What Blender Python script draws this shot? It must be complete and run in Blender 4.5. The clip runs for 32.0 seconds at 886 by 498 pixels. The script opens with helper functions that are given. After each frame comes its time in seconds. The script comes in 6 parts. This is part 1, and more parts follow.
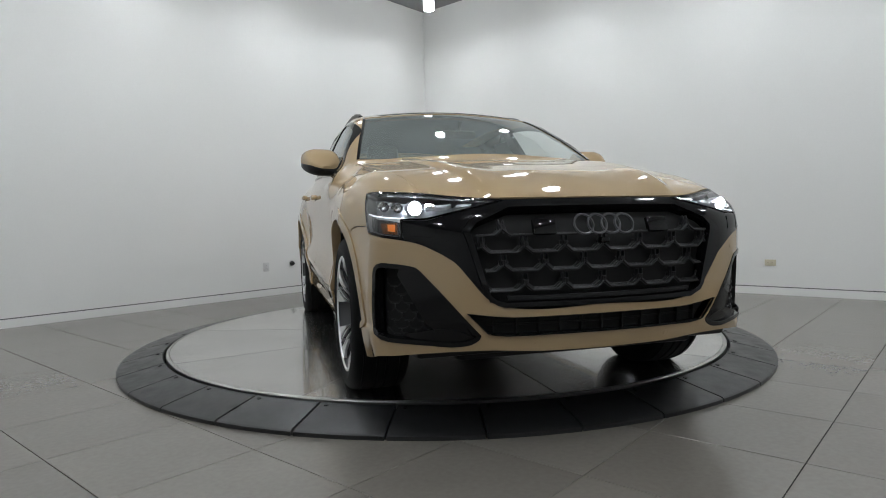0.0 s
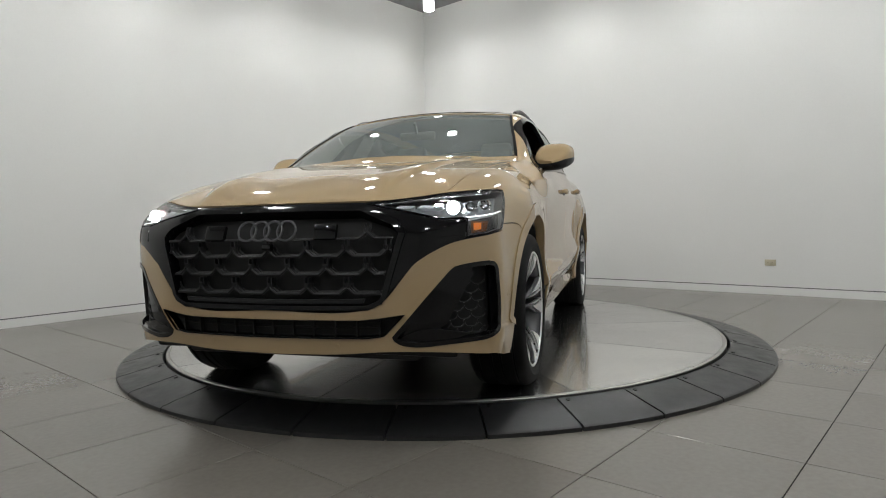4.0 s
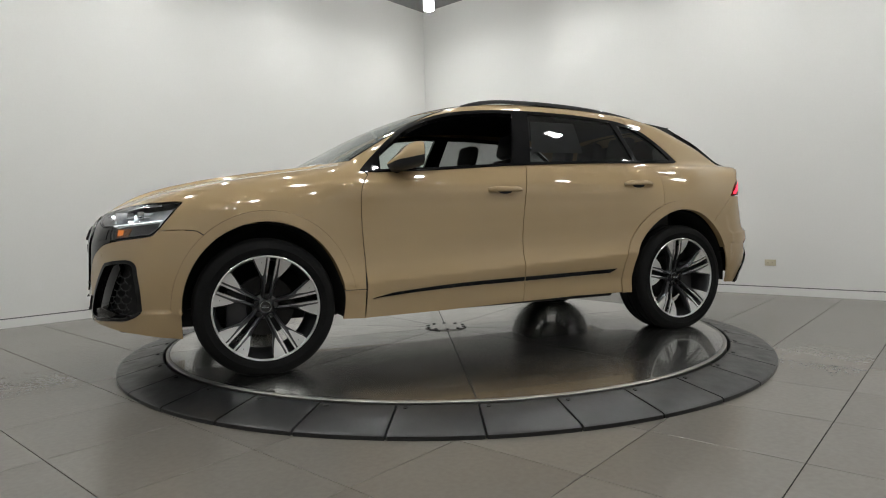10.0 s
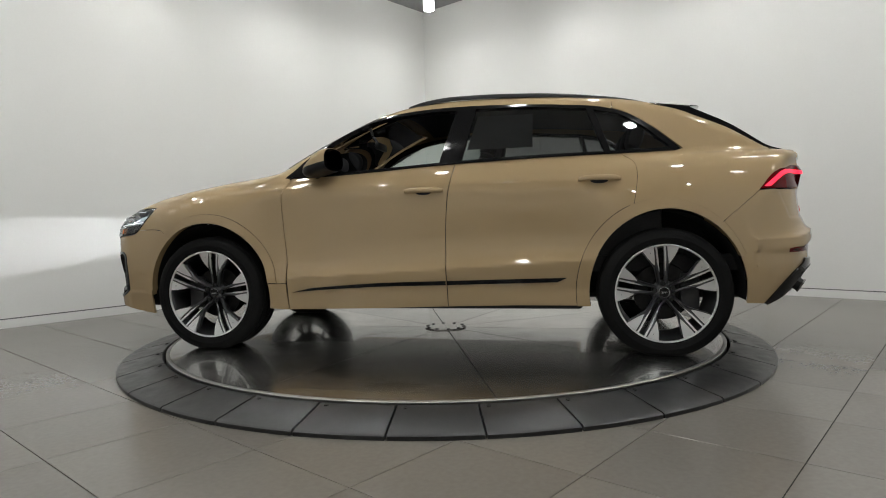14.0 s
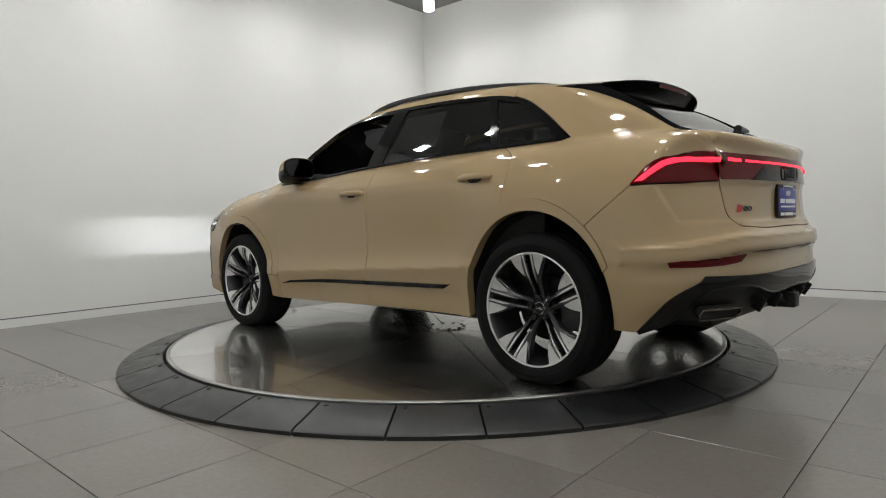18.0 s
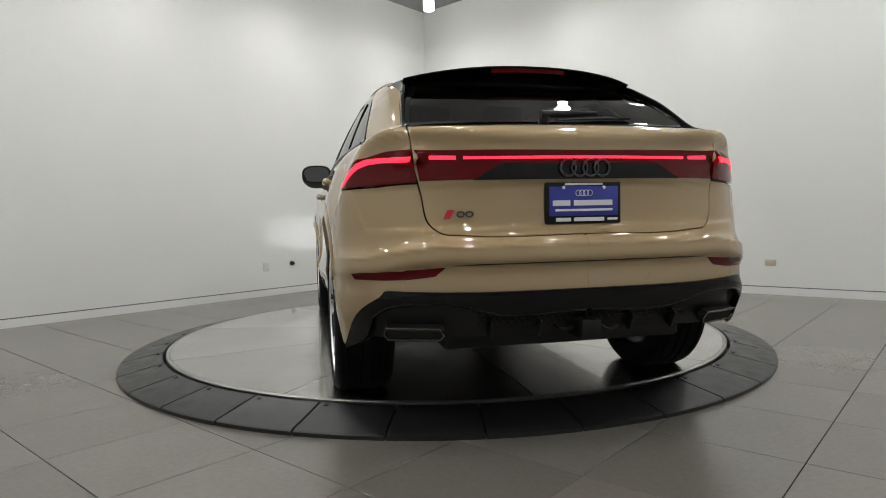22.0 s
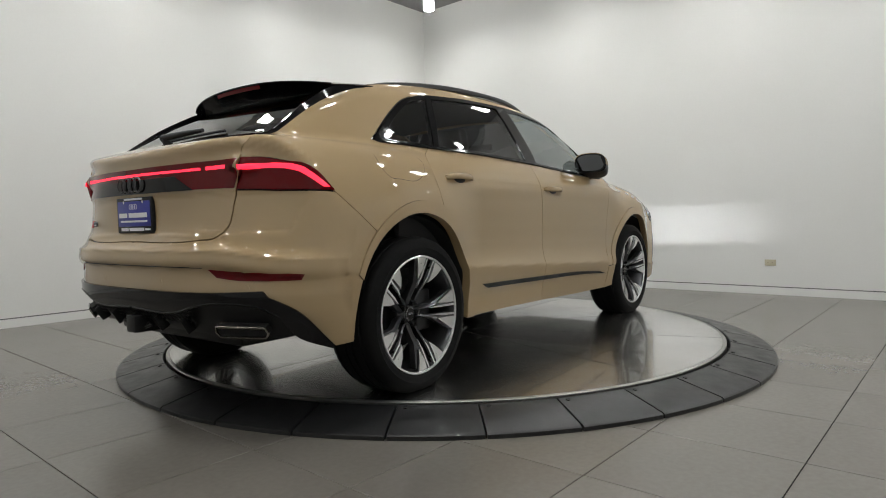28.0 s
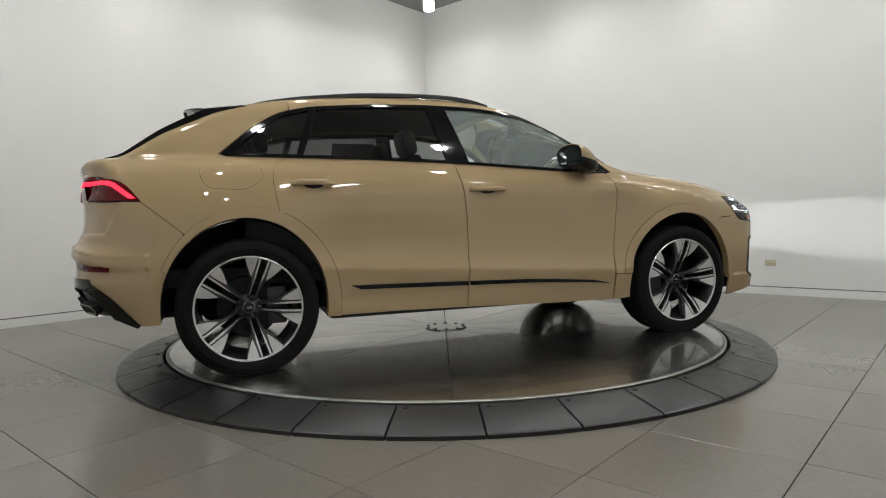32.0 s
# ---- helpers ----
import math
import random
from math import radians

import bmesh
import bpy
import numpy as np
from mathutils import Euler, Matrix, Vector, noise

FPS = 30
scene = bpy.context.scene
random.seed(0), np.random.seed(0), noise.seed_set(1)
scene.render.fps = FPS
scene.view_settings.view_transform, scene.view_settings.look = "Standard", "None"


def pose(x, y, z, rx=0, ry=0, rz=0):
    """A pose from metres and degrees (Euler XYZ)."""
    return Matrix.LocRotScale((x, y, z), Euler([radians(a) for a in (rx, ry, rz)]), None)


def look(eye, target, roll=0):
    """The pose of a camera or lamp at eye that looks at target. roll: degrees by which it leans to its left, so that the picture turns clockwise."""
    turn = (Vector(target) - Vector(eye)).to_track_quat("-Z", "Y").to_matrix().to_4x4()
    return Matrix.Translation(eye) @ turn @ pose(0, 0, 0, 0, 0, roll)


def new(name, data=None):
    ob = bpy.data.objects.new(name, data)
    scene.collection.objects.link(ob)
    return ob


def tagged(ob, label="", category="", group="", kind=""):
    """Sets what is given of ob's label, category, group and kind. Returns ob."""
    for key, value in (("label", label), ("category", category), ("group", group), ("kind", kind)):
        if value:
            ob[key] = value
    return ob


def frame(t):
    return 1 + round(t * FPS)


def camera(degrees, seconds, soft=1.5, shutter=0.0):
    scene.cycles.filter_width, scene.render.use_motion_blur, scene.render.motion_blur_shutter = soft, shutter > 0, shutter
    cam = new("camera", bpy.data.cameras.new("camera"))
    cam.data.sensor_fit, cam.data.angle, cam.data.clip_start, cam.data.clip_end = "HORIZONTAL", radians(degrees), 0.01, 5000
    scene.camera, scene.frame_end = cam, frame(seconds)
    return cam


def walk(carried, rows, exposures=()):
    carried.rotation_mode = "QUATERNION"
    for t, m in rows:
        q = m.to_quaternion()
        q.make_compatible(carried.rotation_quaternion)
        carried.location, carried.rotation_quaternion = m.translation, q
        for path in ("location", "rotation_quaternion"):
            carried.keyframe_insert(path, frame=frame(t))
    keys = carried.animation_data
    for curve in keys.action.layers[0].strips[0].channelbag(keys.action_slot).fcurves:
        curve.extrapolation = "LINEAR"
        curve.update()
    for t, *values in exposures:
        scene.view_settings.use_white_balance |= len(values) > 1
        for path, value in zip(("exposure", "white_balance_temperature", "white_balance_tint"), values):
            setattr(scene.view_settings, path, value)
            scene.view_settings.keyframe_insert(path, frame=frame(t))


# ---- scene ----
# ---------------------------------------------------------------- camera
Z0 = 0.081                      # top of the turntable above the floor
EYE = (0.0, -4.898, 0.847 + Z0)
PITCH, YAW, ROLL = radians(-2.6435), radians(-0.083), -1.355
AIM = (EYE[0] + math.sin(YAW) * math.cos(PITCH), EYE[1] + math.cos(YAW) * math.cos(PITCH), EYE[2] + math.sin(PITCH))
cam = camera(71.075, 32.0, soft=1.0)
STAND = look(EYE, AIM, ROLL)
walk(cam, [(0.0, STAND), (32.0, STAND)],
     exposures=[(0.0, 0.09, 6080, 10), (1.0, 0.10, 6080, 10), (2.0, 0.10, 6250, 10), (3.0, 0.10, 6180, 10), (4.5, 0.13, 6500, 10), (32.0, 0.13, 6500, 10)])

# ---------------------------------------------------------------- world and lamps
TURN0, SPEED = -73.716, -8.3328    # heading of the car at the start, degrees per second
GRID = radians(49.3)            # the walls and tiles stand at this angle
AX, AY = Vector((math.cos(GRID), math.sin(GRID), 0)), Vector((-math.sin(GRID), math.cos(GRID), 0))
U1, V1, U0, V0, HIGH = 4.02, 3.79, -6.6, -6.6, 4.36


def room(u, v, z=0.0):
    return AX * u + AY * v + Vector((0, 0, z))


world = bpy.data.worlds.new("world")
scene.world = world
world.use_nodes = True
world.node_tree.nodes["Background"].inputs[0].default_value = (0.9, 0.95, 1.0, 1)
world.node_tree.nodes["Background"].inputs[1].default_value = 0.05

LAMPS = [(u, v) for u in (3.05, 1.2, -0.7, -2.6, -4.6) for v in (2.8, 0.9, -1.0, -2.9, -4.8)]


# ---------------------------------------------------------------- materials
def mat(name, color, rough=0.5, metal=0.0, grain=0.0, scale=20.0, bump=0.0, coat=0.0, spec=0.5, var=0.0, vscale=1.5, rvar=0.0):
    """A surface with fine grain, broad variation, relief and uneven gloss."""
    m = bpy.data.materials.new(name)
    m.use_nodes = True
    nt = m.node_tree
    b = nt.nodes["Principled BSDF"]
    b.inputs["Base Color"].default_value = (*color, 1)
    b.inputs["Roughness"].default_value = rough
    b.inputs["Metallic"].default_value = metal
    b.inputs["Specular IOR Level"].default_value = spec
    b.inputs["Coat Weight"].default_value = coat
    b.inputs["Coat Roughness"].default_value = 0.03
    tex = nt.nodes.new("ShaderNodeTexCoord")
    out = tex.outputs["Object"]

    def noise_tex(sc, detail=4):
        n = nt.nodes.new("ShaderNodeTexNoise")
        n.inputs["Scale"].default_value, n.inputs["Detail"].default_value = sc, detail
        nt.links.new(out, n.inputs["Vector"])
        return n.outputs["Fac"]

    def span(fac, lo, hi):
        r = nt.nodes.new("ShaderNodeMapRange")
        r.inputs["From Min"].default_value, r.inputs["From Max"].default_value = 0.3, 0.7
        r.inputs["To Min"].default_value, r.inputs["To Max"].default_value = lo, hi
        nt.links.new(fac, r.inputs["Value"])
        return r.outputs["Result"]

    if grain or var:
        mul = nt.nodes.new("ShaderNodeMath")
        mul.operation = "MULTIPLY"
        nt.links.new(span(noise_tex(scale), 1 - grain, 1 + grain), mul.inputs[0])
        nt.links.new(span(noise_tex(vscale, 3), 1 - var, 1 + var), mul.inputs[1])
        vm = nt.nodes.new("ShaderNodeVectorMath")
        vm.operation = "SCALE"
        vm.inputs[0].default_value = color
        nt.links.new(mul.outputs[0], vm.inputs["Scale"])
        nt.links.new(vm.outputs[0], b.inputs["Base Color"])
    if rvar:
        nt.links.new(span(noise_tex(vscale * 3, 5), max(0.01, rough - rvar), rough + rvar), b.inputs["Roughness"])
    if bump:
        bp = nt.nodes.new("ShaderNodeBump")
        bp.inputs["Strength"].default_value, bp.inputs["Distance"].default_value = bump, 0.002
        nt.links.new(noise_tex(scale * 2), bp.inputs["Height"])
        nt.links.new(bp.outputs[0], b.inputs["Normal"])
    return m


def glow(name, color, strength):
    m = bpy.data.materials.new(name)
    m.use_nodes = True
    b = m.node_tree.nodes["Principled BSDF"]
    b.inputs["Base Color"].default_value = (*color, 1)
    b.inputs["Emission Color"].default_value = (*color, 1)
    b.inputs["Emission Strength"].default_value = strength
    return m


def glass(name, color, rough=0.0, wall_light=0.0, ior=1.75):
    """Thin glass: tinted see-through sheet with a clear reflection."""
    m = bpy.data.materials.new(name)
    m.use_nodes = True
    nt = m.node_tree
    nt.nodes.remove(nt.nodes["Principled BSDF"])
    tr = nt.nodes.new("ShaderNodeBsdfTransparent")
    tr.inputs[0].default_value = (*color, 1)
    gl = nt.nodes.new("ShaderNodeBsdfGlossy")
    gl.inputs["Roughness"].default_value = rough
    fr = nt.nodes.new("ShaderNodeFresnel")
    fr.inputs["IOR"].default_value = ior
    mx = nt.nodes.new("ShaderNodeMixShader")
    nt.links.new(fr.outputs[0], mx.inputs[0])
    # pale diffuse mixed in, painting the bright walls that show in the glass
    if wall_light:
        df = nt.nodes.new("ShaderNodeBsdfDiffuse")
        df.inputs[0].default_value = (0.62, 0.70, 0.67, 1)
        hz = nt.nodes.new("ShaderNodeMixShader")
        hz.inputs[0].default_value = wall_light
        nt.links.new(tr.outputs[0], hz.inputs[1])
        nt.links.new(df.outputs[0], hz.inputs[2])
        nt.links.new(hz.outputs[0], mx.inputs[1])
    else:
        nt.links.new(tr.outputs[0], mx.inputs[1])
    nt.links.new(gl.outputs[0], mx.inputs[2])
    nt.links.new(mx.outputs[0], nt.nodes["Material Output"].inputs[0])
    return m


M_WALL = mat("white_wall_paint", (0.75, 0.75, 0.73), 0.55, grain=0.01, scale=60, bump=0.05, var=0.012, vscale=0.7)
# grey of the unseen walls, set by the fill they throw on the car
M_WALL_UNSEEN = mat("unseen_wall_grey", (0.64, 0.64, 0.63), 0.6, grain=0.02, scale=60, bump=0.05, var=0.03, vscale=0.7)
M_CEIL = mat("grey_ceiling_paint", (0.30, 0.30, 0.30), 0.8, grain=0.02, scale=40)
M_GAP = mat("gap_shade_grey", (0.16, 0.16, 0.16), 0.9)
M_GROUT = mat("tile_grout", (0.045, 0.042, 0.038), 0.9, grain=0.15, scale=80)
M_LAMP = glow("lamp_glow", (0.985, 0.995, 0.975), 18)
M_LAMPDOWN = glow("lamp_lens_glow", (0.985, 0.995, 0.975), 262)
M_HOUSING = mat("lamp_housing", (0.5, 0.5, 0.5), 0.5)
M_SOCKET = mat("socket_plastic", (0.50, 0.46, 0.34), 0.4)
M_SOCKET_W = mat("white_socket_plastic", (0.62, 0.62, 0.61), 0.4)
M_SLOT = mat("socket_slots", (0.05, 0.05, 0.05), 0.5)


def tile_material():
    m = mat("grey_porcelain_tile", (0.160, 0.146, 0.129), 0.24, grain=0.05, scale=40, bump=0.006, var=0.04, vscale=2.0, rvar=0.006, spec=0.7)
    nt = m.node_tree
    info = nt.nodes.new("ShaderNodeObjectInfo")
    r = nt.nodes.new("ShaderNodeMapRange")
    r.inputs["To Min"].default_value, r.inputs["To Max"].default_value = 0.92, 1.07
    nt.links.new(info.outputs["Random"], r.inputs["Value"])
    vm = next(n for n in nt.nodes if n.type == "VECT_MATH")
    mul = next(n for n in nt.nodes if n.type == "MATH")
    m2 = nt.nodes.new("ShaderNodeMath")
    m2.operation = "MULTIPLY"
    nt.links.new(mul.outputs[0], m2.inputs[0])
    nt.links.new(r.outputs[0], m2.inputs[1])
    nt.links.new(m2.outputs[0], vm.inputs["Scale"])
    return m


M_TILE = tile_material()
M_RUBBER = mat("black_rubber_ramp", (0.012, 0.0122, 0.0128), 0.36, grain=0.2, scale=90, bump=0.18, var=0.15, vscale=4, rvar=0.07)
M_RUBBER_DARK = mat("black_joint", (0.008, 0.008, 0.008), 0.7)
M_RIM_METAL = mat("bright_trim_ring", (0.42, 0.41, 0.39), 0.36, metal=1.0)


def disc_material():
    """Brushed and scuffed stainless sheet."""
    m = mat("scuffed_steel_sheet", (0.60, 0.59, 0.565), 0.24, metal=1.0, grain=0.06, scale=30, var=0.12, vscale=1.6, rvar=0.03, coat=0.5)
    nt = m.node_tree
    b = nt.nodes["Principled BSDF"]
    tex = nt.nodes.new("ShaderNodeTexCoord")
    mp = nt.nodes.new("ShaderNodeMapping")
    mp.inputs["Scale"].default_value = (3, 90, 3)
    n = nt.nodes.new("ShaderNodeTexNoise")
    n.inputs["Scale"].default_value, n.inputs["Detail"].default_value = 2.0, 6
    nt.links.new(tex.outputs["Object"], mp.inputs[0])
    nt.links.new(mp.outputs[0], n.inputs["Vector"])
    bp = nt.nodes.new("ShaderNodeBump")
    bp.inputs["Strength"].default_value, bp.inputs["Distance"].default_value = 0.05, 0.001
    nt.links.new(n.outputs["Fac"], bp.inputs["Height"])
    nt.links.new(bp.outputs[0], b.inputs["Normal"])
    # each sector's tone differs, painting the uneven sheen of its brushing
    info = nt.nodes.new("ShaderNodeObjectInfo")
    rr = nt.nodes.new("ShaderNodeMapRange")
    rr.inputs["To Min"].default_value, rr.inputs["To Max"].default_value = 0.72, 1.10
    nt.links.new(info.outputs["Random"], rr.inputs["Value"])
    vm = next(q for q in nt.nodes if q.type == "VECT_MATH")
    mul = next(q for q in nt.nodes if q.type == "MATH")
    m2 = nt.nodes.new("ShaderNodeMath")
    m2.operation = "MULTIPLY"
    nt.links.new(mul.outputs[0], m2.inputs[0])
    nt.links.new(rr.outputs[0], m2.inputs[1])
    nt.links.new(m2.outputs[0], vm.inputs["Scale"])
    return m


M_DISC = disc_material()


# ---------------------------------------------------------------- mesh helpers
def mesh_of(bm, name, material, smooth=None):
    me = bpy.data.meshes.new(name)
    bm.to_mesh(me)
    bm.free()
    for m in (material if isinstance(material, (list, tuple)) else [material]):
        me.materials.append(m)
    if smooth is not None:
        for p in me.polygons:
            p.use_smooth = True
        me.set_sharp_from_angle(angle=radians(smooth))
    return me


def part(name, bm, material, parent=None, label="", smooth=35):
    """One bmesh as one mesh object under a thing or a part."""
    ob = new(name, mesh_of(bm, name, material, smooth))
    if parent is not None:
        ob.parent = parent
    if label:
        ob["label"] = label
    return ob


def put(name, me, parent, m=None, label=""):
    ob = new(name, me)
    ob.parent = parent
    if m is not None:
        ob.matrix_basis = m
    if label:
        ob["label"] = label
    return ob


def thing(name, label, category, m=None, group="", kind=""):
    ob = new(name)
    ob.empty_display_size = 0.1
    if m is not None:
        ob.matrix_basis = m
    return tagged(ob, label, category, group, kind)


def box(bm, lo, hi, bevel=0.0, m=None):
    r = bmesh.ops.create_cube(bm, size=1)
    lo, hi = Vector(lo), Vector(hi)
    bmesh.ops.scale(bm, vec=hi - lo, verts=r["verts"])
    bmesh.ops.translate(bm, vec=(lo + hi) / 2, verts=r["verts"])
    vs = r["verts"]
    if bevel:
        es = list({e for v in vs for e in v.link_edges})
        g = bmesh.ops.bevel(bm, geom=es, offset=bevel, segments=2, affect="EDGES", profile=0.5)
        vs = list({v for f in g["faces"] for v in f.verts} | {v for v in vs if v.is_valid})
    if m is not None:
        bmesh.ops.transform(bm, matrix=m, verts=vs)
    return vs


def cyl(bm, r, h, m=None, seg=24, r2=None, caps=True):
    g = bmesh.ops.create_cone(bm, cap_ends=caps, segments=seg, radius1=r, radius2=r if r2 is None else r2, depth=h)
    if m is not None:
        bmesh.ops.transform(bm, matrix=m, verts=g["verts"])
    return g["verts"]


def lathe(bm, prof, seg=64, m=None):
    """Turn a list of (radius, height) about the local z axis."""
    rings = []
    for r, z in prof:
        rings.append([bm.verts.new((r * math.cos(2 * math.pi * i / seg), r * math.sin(2 * math.pi * i / seg), z)) for i in range(seg)])
    for a, b in zip(rings, rings[1:]):
        for i in range(seg):
            j = (i + 1) % seg
            bm.faces.new((a[i], a[j], b[j], b[i]))
    vs = [v for r in rings for v in r]
    if m is not None:
        bmesh.ops.transform(bm, matrix=m, verts=vs)
    return vs


def prism(bm, pts, z0, z1, m=None):
    """A polygon in the xy plane drawn out from z0 to z1."""
    a = [bm.verts.new((x, y, z0)) for x, y in pts]
    b = [bm.verts.new((x, y, z1)) for x, y in pts]
    n = len(pts)
    for i in range(n):
        j = (i + 1) % n
        bm.faces.new((a[i], a[j], b[j], b[i]))
    bm.faces.new(b)
    bm.faces.new(a[::-1])
    if m is not None:
        bmesh.ops.transform(bm, matrix=m, verts=a + b)
    return a + b


def tube(bm, pts, r, seg=8, closed=False):
    """A round bar along a line of points."""
    pts = [Vector(p) for p in pts]
    n = len(pts)
    rings = []
    for i, p in enumerate(pts):
        a = pts[(i - 1) % n] if closed or i else p
        b = pts[(i + 1) % n] if closed or i < n - 1 else p
        d = (b - a).normalized()
        s = d.cross(Vector((0, 0, 1)))
        s = (s if s.length > 1e-3 else d.cross(Vector((1, 0, 0)))).normalized()
        t = d.cross(s)
        rings.append([bm.verts.new(p + (s * math.cos(2 * math.pi * k / seg) + t * math.sin(2 * math.pi * k / seg)) * r) for k in range(seg)])
    for i in range(n if closed else n - 1):
        a, b = rings[i], rings[(i + 1) % n]
        for k in range(seg):
            bm.faces.new((a[k], a[(k + 1) % seg], b[(k + 1) % seg], b[k]))
    if not closed:
        bm.faces.new(rings[0][::-1])
        bm.faces.new(rings[-1])


def grid_pose(u, v, z=0.0):
    p = room(u, v, z)
    return Matrix.Translation(p) @ Matrix.Rotation(GRID, 4, "Z")


# ---------------------------------------------------------------- the room
def build_room():
    base = Matrix.Rotation(GRID, 4, "Z")
    bm = bmesh.new()
    box(bm, (U0, V0, -0.2), (U1, V1, -0.012), m=base)
    fl = tagged(part("floor", bm, M_GROUT, smooth=None), "grey porcelain tile floor with fine dark joints", "floor", kind="structure")
    for nm, lo, hi in (("wall_east", (U1, V0, -0.2), (U1 + 0.2, V1 + 0.2, HIGH)), ("wall_north", (U0, V1, -0.2), (U1, V1 + 0.2, HIGH)),
                       ("wall_west", (U0 - 0.2, V0, -0.2), (U0, V1 + 0.2, HIGH)), ("wall_south", (U0 - 0.2, V0 - 0.2, -0.2), (U1 + 0.2, V0, HIGH))):
        bm = bmesh.new()
        box(bm, lo, hi, m=base)
        # west and south walls are out of view, added to close the room
        far = nm in ("wall_west", "wall_south")
        tagged(part(nm, bm, M_WALL_UNSEEN if far else M_WALL, smooth=None), "unseen grey wall behind the camera, added to close the room" if far else "plain white painted showroom wall", "wall", kind="structure")
    bm = bmesh.new()
    box(bm, (U0 - 0.2, V0 - 0.2, HIGH), (U1 + 0.2, V1 + 0.2, HIGH + 0.2), m=base)
    tagged(part("ceiling", bm, M_CEIL, smooth=None), "plain grey painted ceiling", "ceiling", kind="structure")
    # baseboards, each under a grey strip painted as the reveal's shade
    for nm, lo, hi in (("baseboard", (U1 - 0.006, V0, 0.0), (U1, V1, 0.083)), ("baseboard", (U0, V1 - 0.006, 0.0), (U1 - 0.006, V1, 0.083))):
        bm = bmesh.new()
        box(bm, lo, hi, m=base)
        b = tagged(part(nm, bm, M_WALL, smooth=None), "white flush baseboard under a dark shadow gap", "baseboard", kind="structure")
        bm = bmesh.new()
        e = 0.003
        box(bm, (lo[0] + (e if nm and lo[0] > 0 else 0), lo[1] + (0 if lo[0] > 0 else e), 0.083), (hi[0], hi[1], 0.094), m=base)
        part("shadow_gap", bm, M_GAP, b, "grey strip painted as the shade in the reveal", smooth=None)
    return fl


def outlet(u, v, z, wall, label, material):
    o = thing("wall_outlet", label, "outlet", Matrix.Translation(room(u, v, z)) @ Matrix.Rotation(GRID + (math.pi / 2 if wall == "e" else math.pi), 4, "Z"))
    w, h = (0.115, 0.07) if wall == "e" else (0.085, 0.115)
    bm = bmesh.new()
    box(bm, (-w / 2, 0, -h / 2), (w / 2, 0.008, h / 2), bevel=0.003)
    part("cover_plate", bm, material, o)
    for k in (-1, 1):
        c = Vector((k * 0.02, 0.009, 0)) if wall == "e" else Vector((0, 0.009, k * 0.022))
        bm = bmesh.new()
        box(bm, c - Vector((0.014, 0.002, 0.014)), c + Vector((0.014, 0.001, 0.014)), bevel=0.001)
        s = part("socket", bm, material, o)
        for d in (-1, 1):
            bm = bmesh.new()
            box(bm, c + Vector((d * 0.005 - 0.0012, 0, -0.005)), c + Vector((d * 0.005 + 0.0012, 0.002, 0.005)))
            part("slot", bm, M_SLOT, s, smooth=None)
    return o


def build_lamps():
    bm = bmesh.new()
    lathe(bm, [(0.076, -0.22), (0.076, -0.415), (0.070, -0.42)], 24)
    glow_me = mesh_of(bm, "diffuser", M_LAMP, 35)
    bm = bmesh.new()
    lathe(bm, [(0.0, -0.408), (0.072, -0.408), (0.072, -0.406), (0.0, -0.406)], 24)
    lens_me = mesh_of(bm, "lens", M_LAMPDOWN, 35)
    bm = bmesh.new()
    cyl(bm, 0.078, 0.10, pose(0, 0, -0.17), 24)
    cap_me = mesh_of(bm, "housing", M_HOUSING, 35)
    bm = bmesh.new()
    cyl(bm, 0.012, 0.12, pose(0, 0, -0.06), 10)
    stem_me = mesh_of(bm, "stem", M_HOUSING, 35)
    for u, v in LAMPS:
        o = thing("ceiling_lamp", "white glowing cylinder lamp hanging from the ceiling", "lamp", Matrix.Translation(room(u, v, HIGH)), group="ceiling lamps")
        put("diffuser", glow_me, o)
        put("lens", lens_me, o)
        put("housing", cap_me, o)
        put("stem", stem_me, o)


